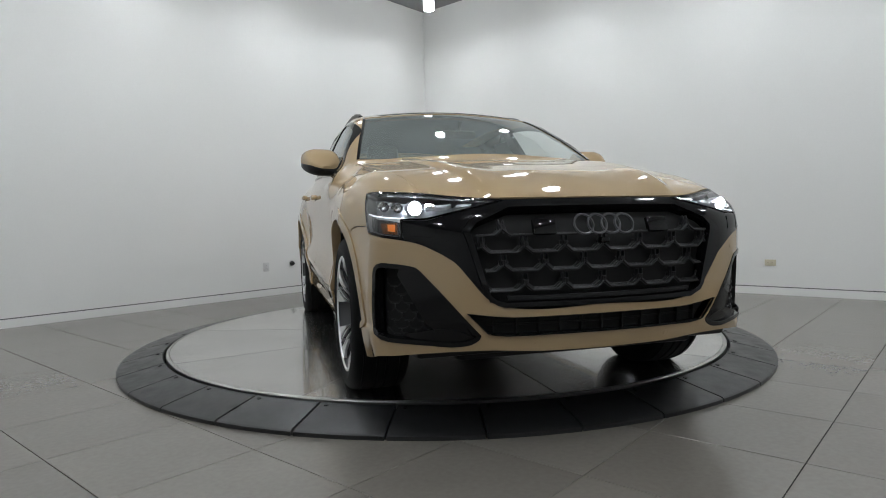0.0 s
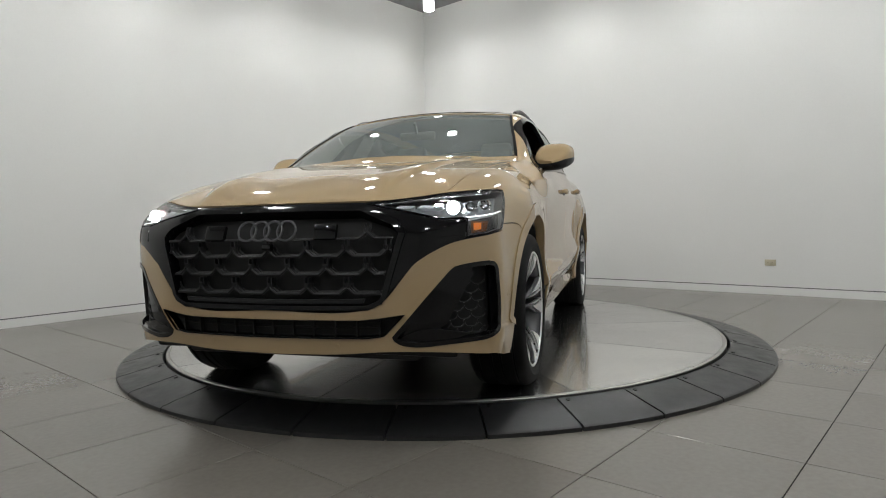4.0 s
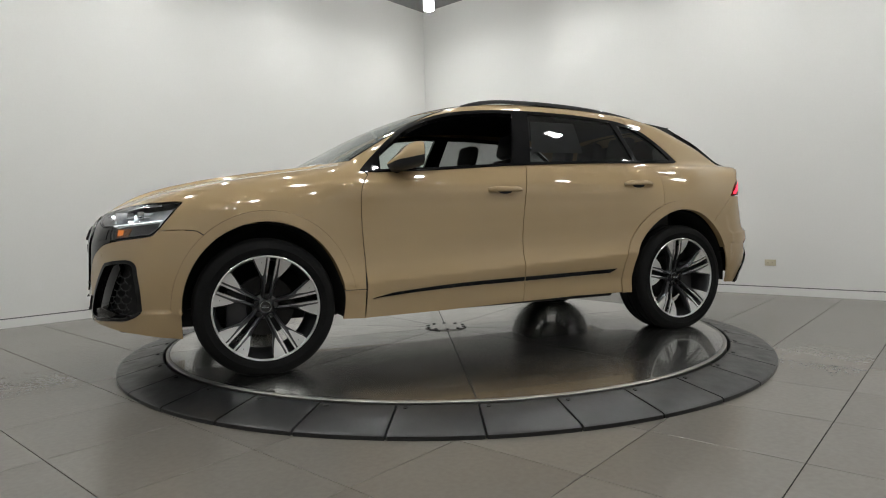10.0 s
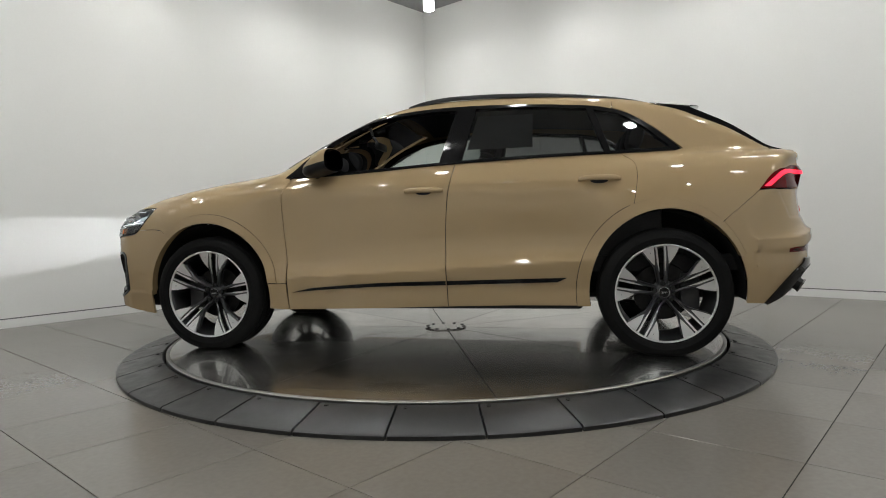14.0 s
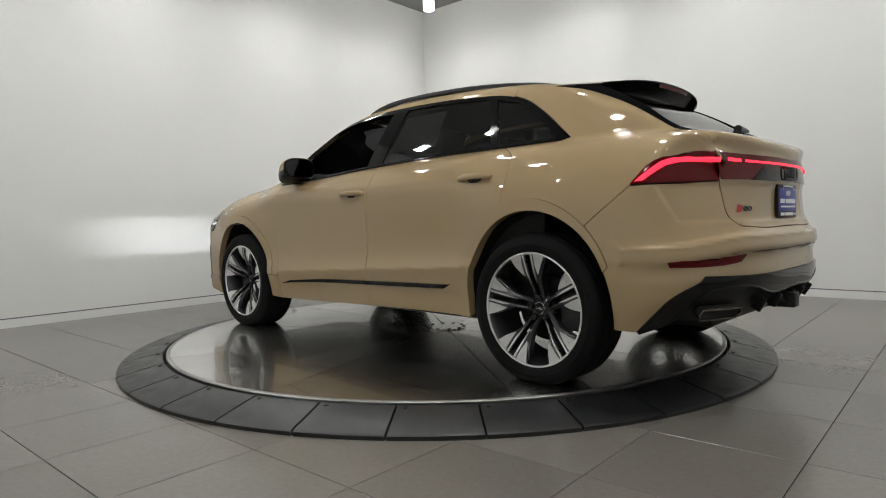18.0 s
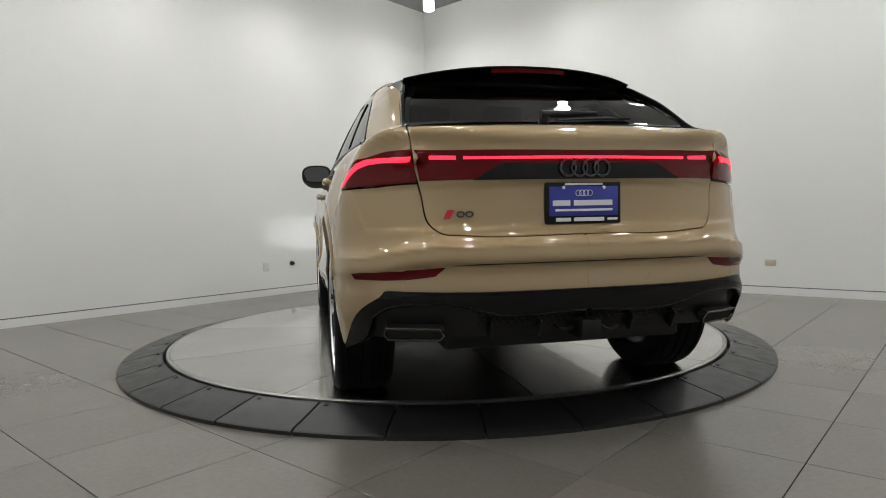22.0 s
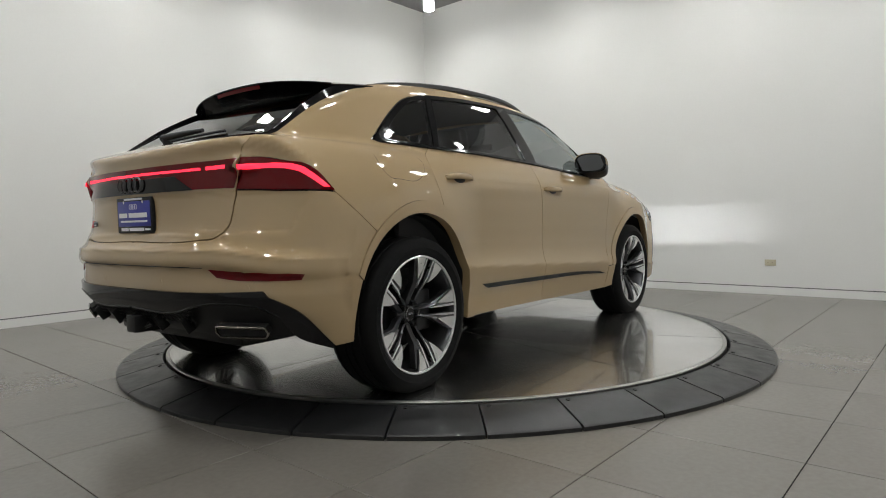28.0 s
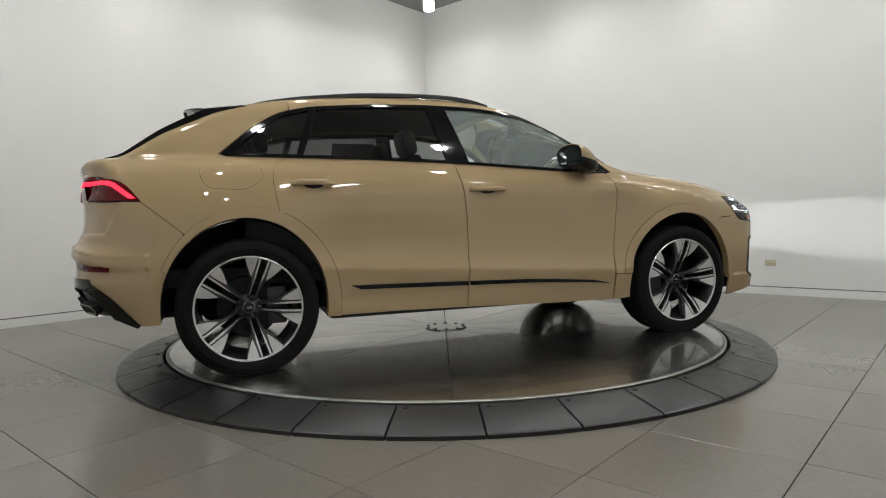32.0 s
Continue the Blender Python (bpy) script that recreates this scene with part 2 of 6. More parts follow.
def build_turntable():
    n, r0, r1 = 34, 2.052, 2.324
    step = 2 * math.pi / n
    # fixed ramp ring of rubber pieces
    ring = thing("turntable_ramp", "black rubber ramp ring in bolted segments around the turntable", "ramp")
    bm = bmesh.new()
    gap = 0.0050
    k = 6
    prof = [(r0, 0.0), (r0, 0.070), (r0 + 0.006, 0.074), (r1 - 0.012, 0.026), (r1, 0.018), (r1, 0.0)]
    rows = []
    for i in range(k + 1):
        a = -step / 2 + step * i / k
        row = []
        for r, z in prof:
            g = gap / r * (1 if i == 0 else -1 if i == k else 0)
            row.append(bm.verts.new((r * math.cos(a + g), r * math.sin(a + g), z)))
        rows.append(row)
    for a, b in zip(rows, rows[1:]):
        for j in range(len(prof) - 1):
            bm.faces.new((a[j], a[j + 1], b[j + 1], b[j]))
    bm.faces.new(rows[0][::-1])
    bm.faces.new(rows[-1])
    bmesh.ops.recalc_face_normals(bm, faces=bm.faces)
    seg_me = mesh_of(bm, "ramp_segment", M_RUBBER, 30)
    bm = bmesh.new()
    cyl(bm, 0.011, 0.004, pose(2.085, 0.0, 0.0705, 0, 10, 0), 12)
    bolt_me = mesh_of(bm, "bolt", M_RUBBER_DARK, 30)
    off = radians(263.4) + step / 2
    for i in range(n):
        m = Matrix.Rotation(off + i * step, 4, "Z")
        s = put("ramp_segment", seg_me, ring, m)
        put("bolt", bolt_me, s, Matrix.Rotation(-step / 2 + 0.022, 4, "Z"))
    bm = bmesh.new()
    lathe(bm, [(r0 - 0.03, 0.001), (r0 + 0.2, 0.001), (r1 - 0.02, 0.012)], 96)
    part("underlay", bm, M_RUBBER_DARK, ring)
    # turning disc: ten steel sectors, a bright rim, a bolted hub
    disc = thing("turntable_disc", "round stainless steel turntable plate with radial seams", "turntable")
    bm = bmesh.new()
    lathe(bm, [(2.030, 0.0), (2.034, Z0 - 0.004), (2.030, Z0), (2.012, Z0 + 0.001), (2.010, Z0 - 0.004)], 128)
    part("rim", bm, M_RIM_METAL, disc, "bright narrow metal rim")
    bm = bmesh.new()
    lathe(bm, [(2.0095, Z0 - 0.006), (0.01, Z0 - 0.006)], 96)
    part("base_plate", bm, M_RUBBER_DARK, disc)
    bm = bmesh.new()
    st = radians(36)
    rows = []
    g = 0.003
    for i in range(13):
        a = st * i / 12
        row = []
        for r in (0.05, 0.5, 1.0, 1.5, 2.009):
            s = g / r * (1 if i == 0 else -1 if i == 12 else 0)
            row.append(bm.verts.new((r * math.cos(a + s), r * math.sin(a + s), Z0)))
        rows.append(row)
    for a, b in zip(rows, rows[1:]):
        for j in range(4):
            bm.faces.new((a[j], a[j + 1], b[j + 1], b[j]))
    ret = bmesh.ops.extrude_face_region(bm, geom=bm.faces[:])
    bmesh.ops.translate(bm, vec=(0, 0, -0.004), verts=[e for e in ret["geom"] if isinstance(e, bmesh.types.BMVert)])
    bmesh.ops.recalc_face_normals(bm, faces=bm.faces)
    sec = mesh_of(bm, "sector_plate", M_DISC, 30)
    for i in range(10):
        put("sector_plate", sec, disc, Matrix.Rotation(radians(-1) + st * i, 4, "Z"))
    bm = bmesh.new()
    cyl(bm, 0.165, 0.008, pose(0, 0, Z0 + 0.004), 48)
    hub = part("hub_cover", bm, M_DISC, disc, "round bolted steel hub cover")
    bm = bmesh.new()
    cyl(bm, 0.014, 0.005, None, 12)
    bme = mesh_of(bm, "hub_bolt", M_RUBBER_DARK, 30)
    for i in range(10):
        a = 2 * math.pi * i / 10
        put("hub_bolt", bme, hub, pose(0.145 * math.cos(a), 0.145 * math.sin(a), Z0 + 0.009))
    return ring, disc


build_room()
build_lamps()
RAMP, DISC = build_turntable()
outlet(4.02, -1.42, 0.362, "e", "small ivory double socket on the white wall", M_SOCKET)


def wall_stop(u, v, z):
    o = thing("door_stop", "small black rubber stop on the white wall", "stop", Matrix.Translation(room(u, v, z)) @ Matrix.Rotation(GRID, 4, "Z") @ Matrix.Rotation(radians(90), 4, "X"))
    bm = bmesh.new()
    lathe(bm, [(0.0, 0.05), (0.020, 0.048), (0.024, 0.040), (0.022, 0.012), (0.030, 0.008), (0.032, 0.0)], 20)
    part("rubber_tip", bm, M_RUBBER, o)
    bm = bmesh.new()
    lathe(bm, [(0.0, 0.006), (0.036, 0.006), (0.038, 0.0)], 20)
    part("base", bm, M_HOUSING, o)


wall_stop(1.258, 3.79, 0.401)
outlet(0.863, 3.79, 0.377, "n", "white double socket plate on the white wall", M_SOCKET_W)

# ---------------------------------------------------------------- the car's body surface
def spl(*knots):
    """A smooth curve through (position, value) knots."""
    k = sorted(knots)
    xs, ys = np.array([a for a, _ in k]), np.array([b for _, b in k])
    m = np.gradient(ys, xs)
    t = np.linspace(xs[0], xs[-1], 500)
    i = np.clip(np.searchsorted(xs, t, side="right") - 1, 0, len(xs) - 2)
    h = xs[i + 1] - xs[i]
    s = (t - xs[i]) / h
    v = ((2 * s**3 - 3 * s**2 + 1) * ys[i] + (s**3 - 2 * s**2 + s) * h * m[i] + (-2 * s**3 + 3 * s**2) * ys[i + 1] + (s**3 - s**2) * h * m[i + 1])
    lo, hi = (v[1] - v[0]) / (t[1] - t[0]), (v[-1] - v[-2]) / (t[-1] - t[-2])

    def f(x):
        return np.interp(x, t, v) + np.minimum(x - t[0], 0) * lo + np.maximum(x - t[-1], 0) * hi
    return f


P_DOOR = spl((0.15, 0.885), (0.28, 0.925), (0.38, 0.953), (0.43, 0.9655), (0.465, 0.9730), (0.478, 0.9748), (0.486, 0.9755), (0.494, 0.9725), (0.53, 0.9600), (0.57, 0.951), (0.65, 0.945), (0.78, 0.949), (0.95, 0.958), (1.04, 0.957), (1.075, 0.949), (1.12, 0.931), (1.18, 0.904), (1.28, 0.84))
P_FFLARE = spl((0.15, 0.92), (0.28, 0.950), (0.5, 0.975), (0.75, 0.985), (0.88, 0.978), (0.98, 0.950), (1.06, 0.905), (1.15, 0.84), (1.25, 0.74))
P_RFLARE = spl((0.15, 0.93), (0.28, 0.960), (0.5, 0.985), (0.75, 0.998), (0.92, 0.995), (1.02, 0.975), (1.12, 0.935), (1.20, 0.89), (1.30, 0.82))
P_FEND = spl((0.15, 0.86), (0.25, 0.89), (0.5, 0.925), (0.75, 0.920), (0.9, 0.900), (1.0, 0.870), (1.1, 0.81), (1.2, 0.70))
P_REND = spl((0.15, 0.90), (0.3, 0.945), (0.55, 0.982), (0.75, 0.975), (0.99, 0.940), (1.1, 0.900), (1.2, 0.845), (1.3, 0.77))
T_HOOD = spl((2.52, 0.70), (2.46, 0.80), (2.41, 0.875), (2.36, 0.925), (2.28, 0.975), (2.1, 1.050), (1.9, 1.100), (1.6, 1.152), (1.3, 1.188), (1.1, 1.210), (0.9, 1.225), (0.4, 1.240), (-0.6, 1.25), (-1.6, 1.255), (-2.0, 1.256), (-2.25, 1.246), (-2.36, 1.224), (-2.46, 1.172))
R_ROOF = spl((1.47, 1.08), (1.24, 1.205), (1.02, 1.325), (0.77, 1.455), (0.56, 1.548), (0.40, 1.606), (0.23, 1.650), (0.0, 1.683), (-0.3, 1.700), (-0.6, 1.698), (-1.0, 1.678), (-1.4, 1.630), (-1.6, 1.580), (-1.75, 1.515), (-1.84, 1.476), (-1.94, 1.430), (-2.03, 1.376), (-2.13, 1.314), (-2.23, 1.247), (-2.4, 1.12))
C_SIDE = spl((1.0, 0.955), (1.1, 0.925), (1.2, 0.893), (1.3, 0.855), (1.4, 0.810), (1.5, 0.758), (1.6, 0.698), (1.7, 0.62))


SHOULDER = spl((-0.6, 1.125), (0.3, 1.115), (0.92, 1.088), (1.2, 1.072), (1.45, 1.045), (1.66, 0.985), (1.9, 0.90))


def sstep(a, b, x):
    s = np.clip((x - a) / (b - a), 0, 1)
    return s * s * (3 - 2 * s)


def smin(a, b, k):
    h = np.clip(0.5 + 0.5 * (b - a) / k, 0, 1)
    return b * (1 - h) + a * h - k * h * (1 - h)


def side_w(x, z):
    rise = 0.05 * np.clip(0.88 - x, 0, 1.85)
    w = P_DOOR(z - rise * sstep(0.95, 0.62, z) * sstep(0.30, 0.42, z))
    w = w + (P_FFLARE(z) - w) * sstep(0.95, 1.35, x)
    w = w + (P_FEND(z) - w) * sstep(1.6, 2.1, x)
    w = w + (P_RFLARE(z) - w) * sstep(-0.9, -1.35, x)
    w = w + (P_REND(z) - w) * sstep(-1.6, -2.1, x)
    lip = sstep(0.398, 0.386, z) * sstep(1.75, 1.92, x) + 0.35 * sstep(0.465, 0.440, z) * sstep(0.86, 0.97, x) * sstep(1.4, 1.2, x)
    zc = SHOULDER(x)
    w = w + (0.003 + 0.009 * sstep(0.5, 1.0, x)) * sstep(zc + 0.010, zc - 0.010, z) * sstep(zc - 0.22, zc - 0.02, z) * sstep(-0.4, 0.4, x) * sstep(1.95, 1.65, x)
    return w + 0.014 * lip + 0.008 * band(shelf(w, z)) * sstep(-1.94, -2.12, x)


def front_x(y, z):
    q = np.clip(y / 0.962, 0, 0.999)
    lean = 0.16 * np.maximum(z - 0.86, 0) ** 1.2 + 0.25 * np.maximum(0.44 - z, 0) ** 1.5
    return 1.99 + 0.465 * (1 - q**2.82) ** 0.5 - lean + 0.014 * sstep(0.398, 0.386, z) * sstep(0.80, 0.92, y)


REAR_OFF = spl((0.1, -0.16), (0.36, -0.06), (0.48, 0.002), (0.56, 0.012), (0.655, 0.010), (0.667, 0.012), (0.678, 0.020), (0.735, 0.021), (0.745, 0.0205), (0.752, 0.012), (0.785, -0.012), (0.82, -0.022), (0.90, -0.027), (1.00, -0.020), (1.10, -0.018), (1.14, -0.016), (1.17, -0.008), (1.20, 0.002), (1.22, 0.004), (1.26, 0.001), (1.4, 0.0))


def shelf(y, z):
    """Height along the rear bumper's creases, which fall towards the wheels."""
    return z + 0.050 * sstep(0.60, 0.99, y) * sstep(0.50, 0.58, z) * sstep(0.90, 0.80, z)


def band(zz):
    return sstep(0.762, 0.748, zz) * sstep(0.664, 0.674, zz)


def rear_x(y, z):
    q = np.clip(y / 0.976, 0, 0.999)
    zz = shelf(y, z)
    corner = 0.864 + (z - 0.828) * 0.32
    recess = sstep(corner + 0.012, corner - 0.012, y) * sstep(0.803, 0.825, z) * sstep(1.0, 0.97, z)
    p = 3.3 - 1.2 * sstep(0.75, 1.15, z)
    return -(1.97 + 0.48 * (1 - q**p) ** 0.5 + REAR_OFF(zz) + 0.007 * band(zz) - 0.008 * recess)


def field(p):
    """Positive inside the body."""
    x, y, z = p[..., 0], np.abs(p[..., 1]), p[..., 2]
    top = T_HOOD(x + 0.09 * (y / 0.7) ** 3 * sstep(0.8, 1.6, x)) - 0.016 * (y / 0.7) ** 2 - z
    off = y - 0.50 - 0.10 * (1.6 - x)
    top = top + 0.018 * np.exp(-(off / np.where(off > 0, 0.028, 0.13)) ** 2) * sstep(0.9, 1.2, x) * sstep(2.4, 2.1, x)
    low = smin(side_w(x, z) - y, top * 0.95, 0.10)
    low = smin(low, front_x(y, z) - x, 0.055)
    low = smin(low, x - rear_x(y, z), 0.032)
    c = C_SIDE(z) - 0.078 * (np.maximum(-0.7 - x, 0) / 0.9) ** 1.6 - 0.05 * (np.maximum(x - 0.3, 0) / 0.7) ** 2 - y
    r = R_ROOF(x + 0.10 * (y / 0.7) ** 2 * sstep(-0.2, 0.6, x)) - 0.040 * (y / 0.63) ** 2 - z
    cabin = smin(smin(c * 0.88, r * 0.9, 0.055), np.minimum(z - 1.08, x + 2.34), 0.02)
    return -smin(-low, -cabin, 0.03)


def normal_at(p):
    e = 0.004
    g = np.stack([field(p + d) - field(p - d) for d in np.eye(3) * e], -1)
    return -g / np.maximum(np.linalg.norm(g, axis=-1, keepdims=True), 1e-9)


def shoot(o, n, reach=1.6, steps=32):
    """Come in from outside along -n and stop on the surface."""
    o = np.asarray(o, float)
    n = np.asarray(n, float)
    t = np.zeros(len(o))
    hit = np.zeros(len(o), bool)
    lo = np.zeros(len(o))
    for s in np.linspace(0, reach, steps):
        f = field(o - n * s)
        newly = (f > 0) & ~hit
        t[newly] = s
        hit |= newly
        lo[~hit] = s
    a, b = lo, np.where(hit, t, lo)
    for _ in range(18):
        m = (a + b) / 2
        f = field(o - n * m[:, None]) > 0
        b, a = np.where(f, m, b), np.where(f, a, m)
    return o - n * b[:, None]


VIEW = {"s": ((0, 1, 0), 1.25), "f": ((1, 0, 0), 2.75), "r": ((-1, 0, 0), 2.75), "t": ((0, 0, 1), 2.0)}


def curve(tag, pts, smooth=True, step=0.03):
    """Points on the body: tag s gives (x, z) from the side, f and r (y, z) from front and rear, t (x, y) from above."""
    pts = np.array(pts, float)
    d = np.r_[0, np.cumsum(np.linalg.norm(np.diff(pts, axis=0), axis=1))]
    n = max(2, int(d[-1] / step) + 1)
    if smooth and len(pts) > 2:
        fx, fy = spl(*zip(d, pts[:, 0])), spl(*zip(d, pts[:, 1]))
        t = np.unique(np.r_[np.linspace(0, d[-1], n)])
        q = np.stack([fx(t), fy(t)], -1)
    else:
        t = np.unique(np.r_[np.linspace(0, d[-1], n), d])
        q = np.stack([np.interp(t, d, pts[:, 0]), np.interp(t, d, pts[:, 1])], -1)
    nrm, far = VIEW[tag]
    if tag == "s":
        o = np.stack([q[:, 0], np.full(len(q), far), q[:, 1]], -1)
    elif tag == "t":
        o = np.stack([q[:, 0], q[:, 1], np.full(len(q), far)], -1)
    else:
        o = np.stack([np.full(len(q), nrm[0] * far), q[:, 0], q[:, 1]], -1)
    return shoot(o, nrm, 2.2 if tag in "fr" else 1.3)


def arc(cx, cz, rx, rz, a0, a1, n=28):
    return [(cx + rx * math.cos(radians(a0 + (a1 - a0) * i / n)), cz + rz * math.sin(radians(a0 + (a1 - a0) * i / n))) for i in range(n + 1)]


def inside(poly, q):
    x, y = q[:, 0], q[:, 1]
    r = np.zeros(len(q), bool)
    for (x1, y1), (x2, y2) in zip(poly, np.roll(poly, -1, axis=0)):
        c = (y1 > y) != (y2 > y)
        with np.errstate(divide="ignore", invalid="ignore"):
            r ^= c & (x < (x2 - x1) * (y - y1) / (y2 - y1 + 1e-12) + x1)
    return r


def shrink(poly, d):
    """Draw a closed outline in by d."""
    if not d:
        return poly
    area = np.sum(poly[:, 0] * np.roll(poly[:, 1], -1) - poly[:, 1] * np.roll(poly[:, 0], -1))
    e = np.roll(poly, -1, axis=0) - poly
    e /= np.maximum(np.linalg.norm(e, axis=1, keepdims=True), 1e-9)
    n = np.stack([-e[:, 1], e[:, 0]], -1) * np.sign(area)
    v = n + np.roll(n, 1, axis=0)
    v /= np.maximum(np.linalg.norm(v, axis=1, keepdims=True), 0.5)
    return poly + v * d


def frame_of(n):
    n = np.array(n, float)
    n /= np.linalg.norm(n)
    u = np.cross((0, 0, 1.0), n) if abs(n[2]) < 0.9 else np.array((0.0, 1.0, 0.0))
    u /= np.linalg.norm(u)
    return n, u, np.cross(n, u)


def panel_data(outline, n, cell=0.03, gap=0.0015, holes=(), lift=0.0, skirt=0.014, shape=None):
    """A sheet on the body inside an outline of 3D points, seen along -n, with turned-in edges."""
    from mathutils.geometry import delaunay_2d_cdt
    n, u, v = frame_of(n)
    loops = []
    for k, l in enumerate([outline, *holes]):
        l = np.asarray(l, float)
        q = np.stack([l @ u, l @ v], -1)
        keep = np.linalg.norm(q - np.roll(q, 1, axis=0), axis=1) > 1e-4
        q = q[keep]
        loops.append(shrink(q, gap if k == 0 else -gap))
    o = loops[0]
    lo, hi = o.min(0), o.max(0)
    gx, gy = np.meshgrid(np.arange(lo[0] + cell / 2, hi[0], cell), np.arange(lo[1] + cell / 2, hi[1], cell))
    g = np.stack([gx.ravel(), gy.ravel()], -1)
    ok = inside(o, g)
    for h in loops[1:]:
        ok &= ~inside(h, g)
    g = g[ok]
    b = np.concatenate(loops)
    if len(g):
        near = np.concatenate([np.min(np.linalg.norm(c[:, None] - b[None], axis=2), axis=1) for c in np.array_split(g, max(1, len(g) // 2000))])
        g = g[near > cell * 0.45]
    pts = np.concatenate([b, g])
    edges, k = [], 0
    for l in loops:
        m = len(l)
        edges += [(k + i, k + (i + 1) % m) for i in range(m)]
        k += m
    vv, _, ff, *_ = delaunay_2d_cdt([Vector(p) for p in pts], edges, [], 0, 1e-6)
    q = np.array([tuple(p) for p in vv])
    tri = np.array([f for f in ff if len(f) == 3])
    c = q[tri].mean(1)
    ok = inside(loops[0], c)
    for h in loops[1:]:
        ok &= ~inside(h, c)
    tri = tri[ok]
    base = q[:, :1] * u + q[:, 1:] * v
    start = 2.3 if abs(n[0]) < 0.35 else 3.1
    p = shoot(base + n * start, n, start * 1.15, 60)
    nor = normal_at(p)
    if shape is not None:
        p = p + nor * shape(p)[:, None]
    p = p + nor * lift
    a, b2, c2 = (p[tri[:, i]] for i in range(3))
    flip = np.einsum("ij,ij->i", np.cross(b2 - a, c2 - a), nor[tri[:, 0]]) < 0
    tri[flip] = tri[flip][:, ::-1]
    verts, norms, faces = [p], [nor], [tuple(t) for t in tri]
    if skirt:
        cnt = {}
        for f in faces:
            for i in range(3):
                e = (f[i], f[(i + 1) % 3])
                if (e[1], e[0]) in cnt:
                    del cnt[(e[1], e[0])]
                else:
                    cnt[e] = 1
        out = {}
        for a, b3 in cnt:
            w = np.cross(p[b3] - p[a], nor[a])
            w = w / max(np.linalg.norm(w), 1e-9)
            for k in (a, b3):
                out[k] = out.get(k, 0) + w
        order = {k: i for i, k in enumerate(out)}
        idx = np.array(list(out))
        w = np.array(list(out.values()))
        w /= np.maximum(np.linalg.norm(w, axis=1, keepdims=True), 1e-9)
        k0, m = len(p), len(idx)
        # small rounded edge, then straight in
        verts += [p[idx] - nor[idx] * 0.0022 + w * 0.0008, p[idx] - nor[idx] * skirt]
        norms += [w, w]
        for a, b3 in cnt:
            i, j = order[a], order[b3]
            faces.append((a, k0 + i, k0 + j, b3))
            faces.append((k0 + i, k0 + m + i, k0 + m + j, k0 + j))
    return np.concatenate(verts), np.concatenate(norms), faces


def sheet(name, datas, material, flip=False):
    """Mesh from panel data, mirrored to the other side if asked, with the body's own normals."""
    vs, ns, fs = [], [], []
    k = 0
    for v, n, f in datas:
        vs.append(v)
        ns.append(n)
        fs += [tuple(i + k for i in g) for g in f]
        k += len(v)
    v, n = np.concatenate(vs), np.concatenate(ns)
    if flip:
        v, n = v * (1, -1, 1), n * (1, -1, 1)
        fs = [g[::-1] for g in fs]
    me = bpy.data.meshes.new(name)
    me.from_pydata(v.tolist(), [], fs)
    me.materials.append(material)
    me.polygons.foreach_set("use_smooth", [True] * len(me.polygons))
    n = n / np.maximum(np.linalg.norm(n, axis=1, keepdims=True), 1e-9)
    me.normals_split_custom_set_from_vertices(n.tolist())
    return me


def mirror(l):
    return np.asarray(l)[::-1] * (1, -1, 1)


def both(name, datas, material, parent, label=""):
    a = put(name, sheet(name, datas, material), parent, None, label)
    b = put(name, sheet(name, datas, material, True), parent, None, label)
    return a, b


def cat(*ls):
    return np.concatenate([np.asarray(l) for l in ls])


# ---------------------------------------------------------------- car materials
def paint_material():
    m = mat("beige_car_paint", (0.372, 0.264, 0.140), 0.6, metal=0.08, coat=1.0, spec=0.1, grain=0.05, scale=900)
    m.node_tree.nodes["Principled BSDF"].inputs["Coat IOR"].default_value = 1.75
    return m


M_PAINT = paint_material()
M_GLOSS = mat("gloss_black_trim", (0.004, 0.004, 0.0045), 0.07, spec=0.32)
M_SATIN = mat("satin_black_plastic", (0.007, 0.007, 0.0075), 0.42, grain=0.1, scale=200, bump=0.1, spec=0.3)
M_DARK = mat("dark_recess", (0.004, 0.004, 0.004), 0.8)
M_TYRE = mat("tyre_rubber", (0.0045, 0.0045, 0.0046), 0.7, grain=0.15, scale=60, bump=0.05, spec=0.16, var=0.1, vscale=8)
M_ALLOY = mat("machined_alloy", (0.88, 0.88, 0.88), 0.28, metal=1.0)
M_ALLOY_DARK = mat("dark_painted_alloy", (0.10, 0.101, 0.105), 0.32, metal=0.85)
M_STEEL = mat("brake_steel", (0.03, 0.0295, 0.029), 0.5, metal=1.0, grain=0.1, scale=40)
M_BOLT = mat("black_bolt_steel", (0.02, 0.02, 0.021), 0.22, metal=0.3)
M_CALIPER = mat("grey_caliper", (0.035, 0.035, 0.037), 0.45)
# windscreen and right front window: wall brightness put in as pale diffuse
M_GLASS = glass("clear_glass", (0.84, 0.90, 0.88), wall_light=0.20, ior=2.0)
M_GLASS_PALE = glass("wall_lit_side_glass", (0.80, 0.90, 0.86), wall_light=0.26)
M_TINT = glass("dark_tinted_glass", (0.33, 0.345, 0.345))
M_LENS = glass("lamp_lens", (0.85, 0.87, 0.88))
M_RED = mat("red_lens", (0.10, 0.002, 0.004), 0.06, spec=0.3)
M_REDGLOW = glow("tail_glow", (1.0, 0.018, 0.045), 2.0)
M_AMBER = glow("amber_glow", (0.8, 0.22, 0.02), 0.32)
M_WHITEGLOW = glow("daylight_glow", (0.95, 0.98, 1.0), 1.4)
M_CHROME = mat("polished_metal", (0.75, 0.75, 0.75), 0.12, metal=1.0)
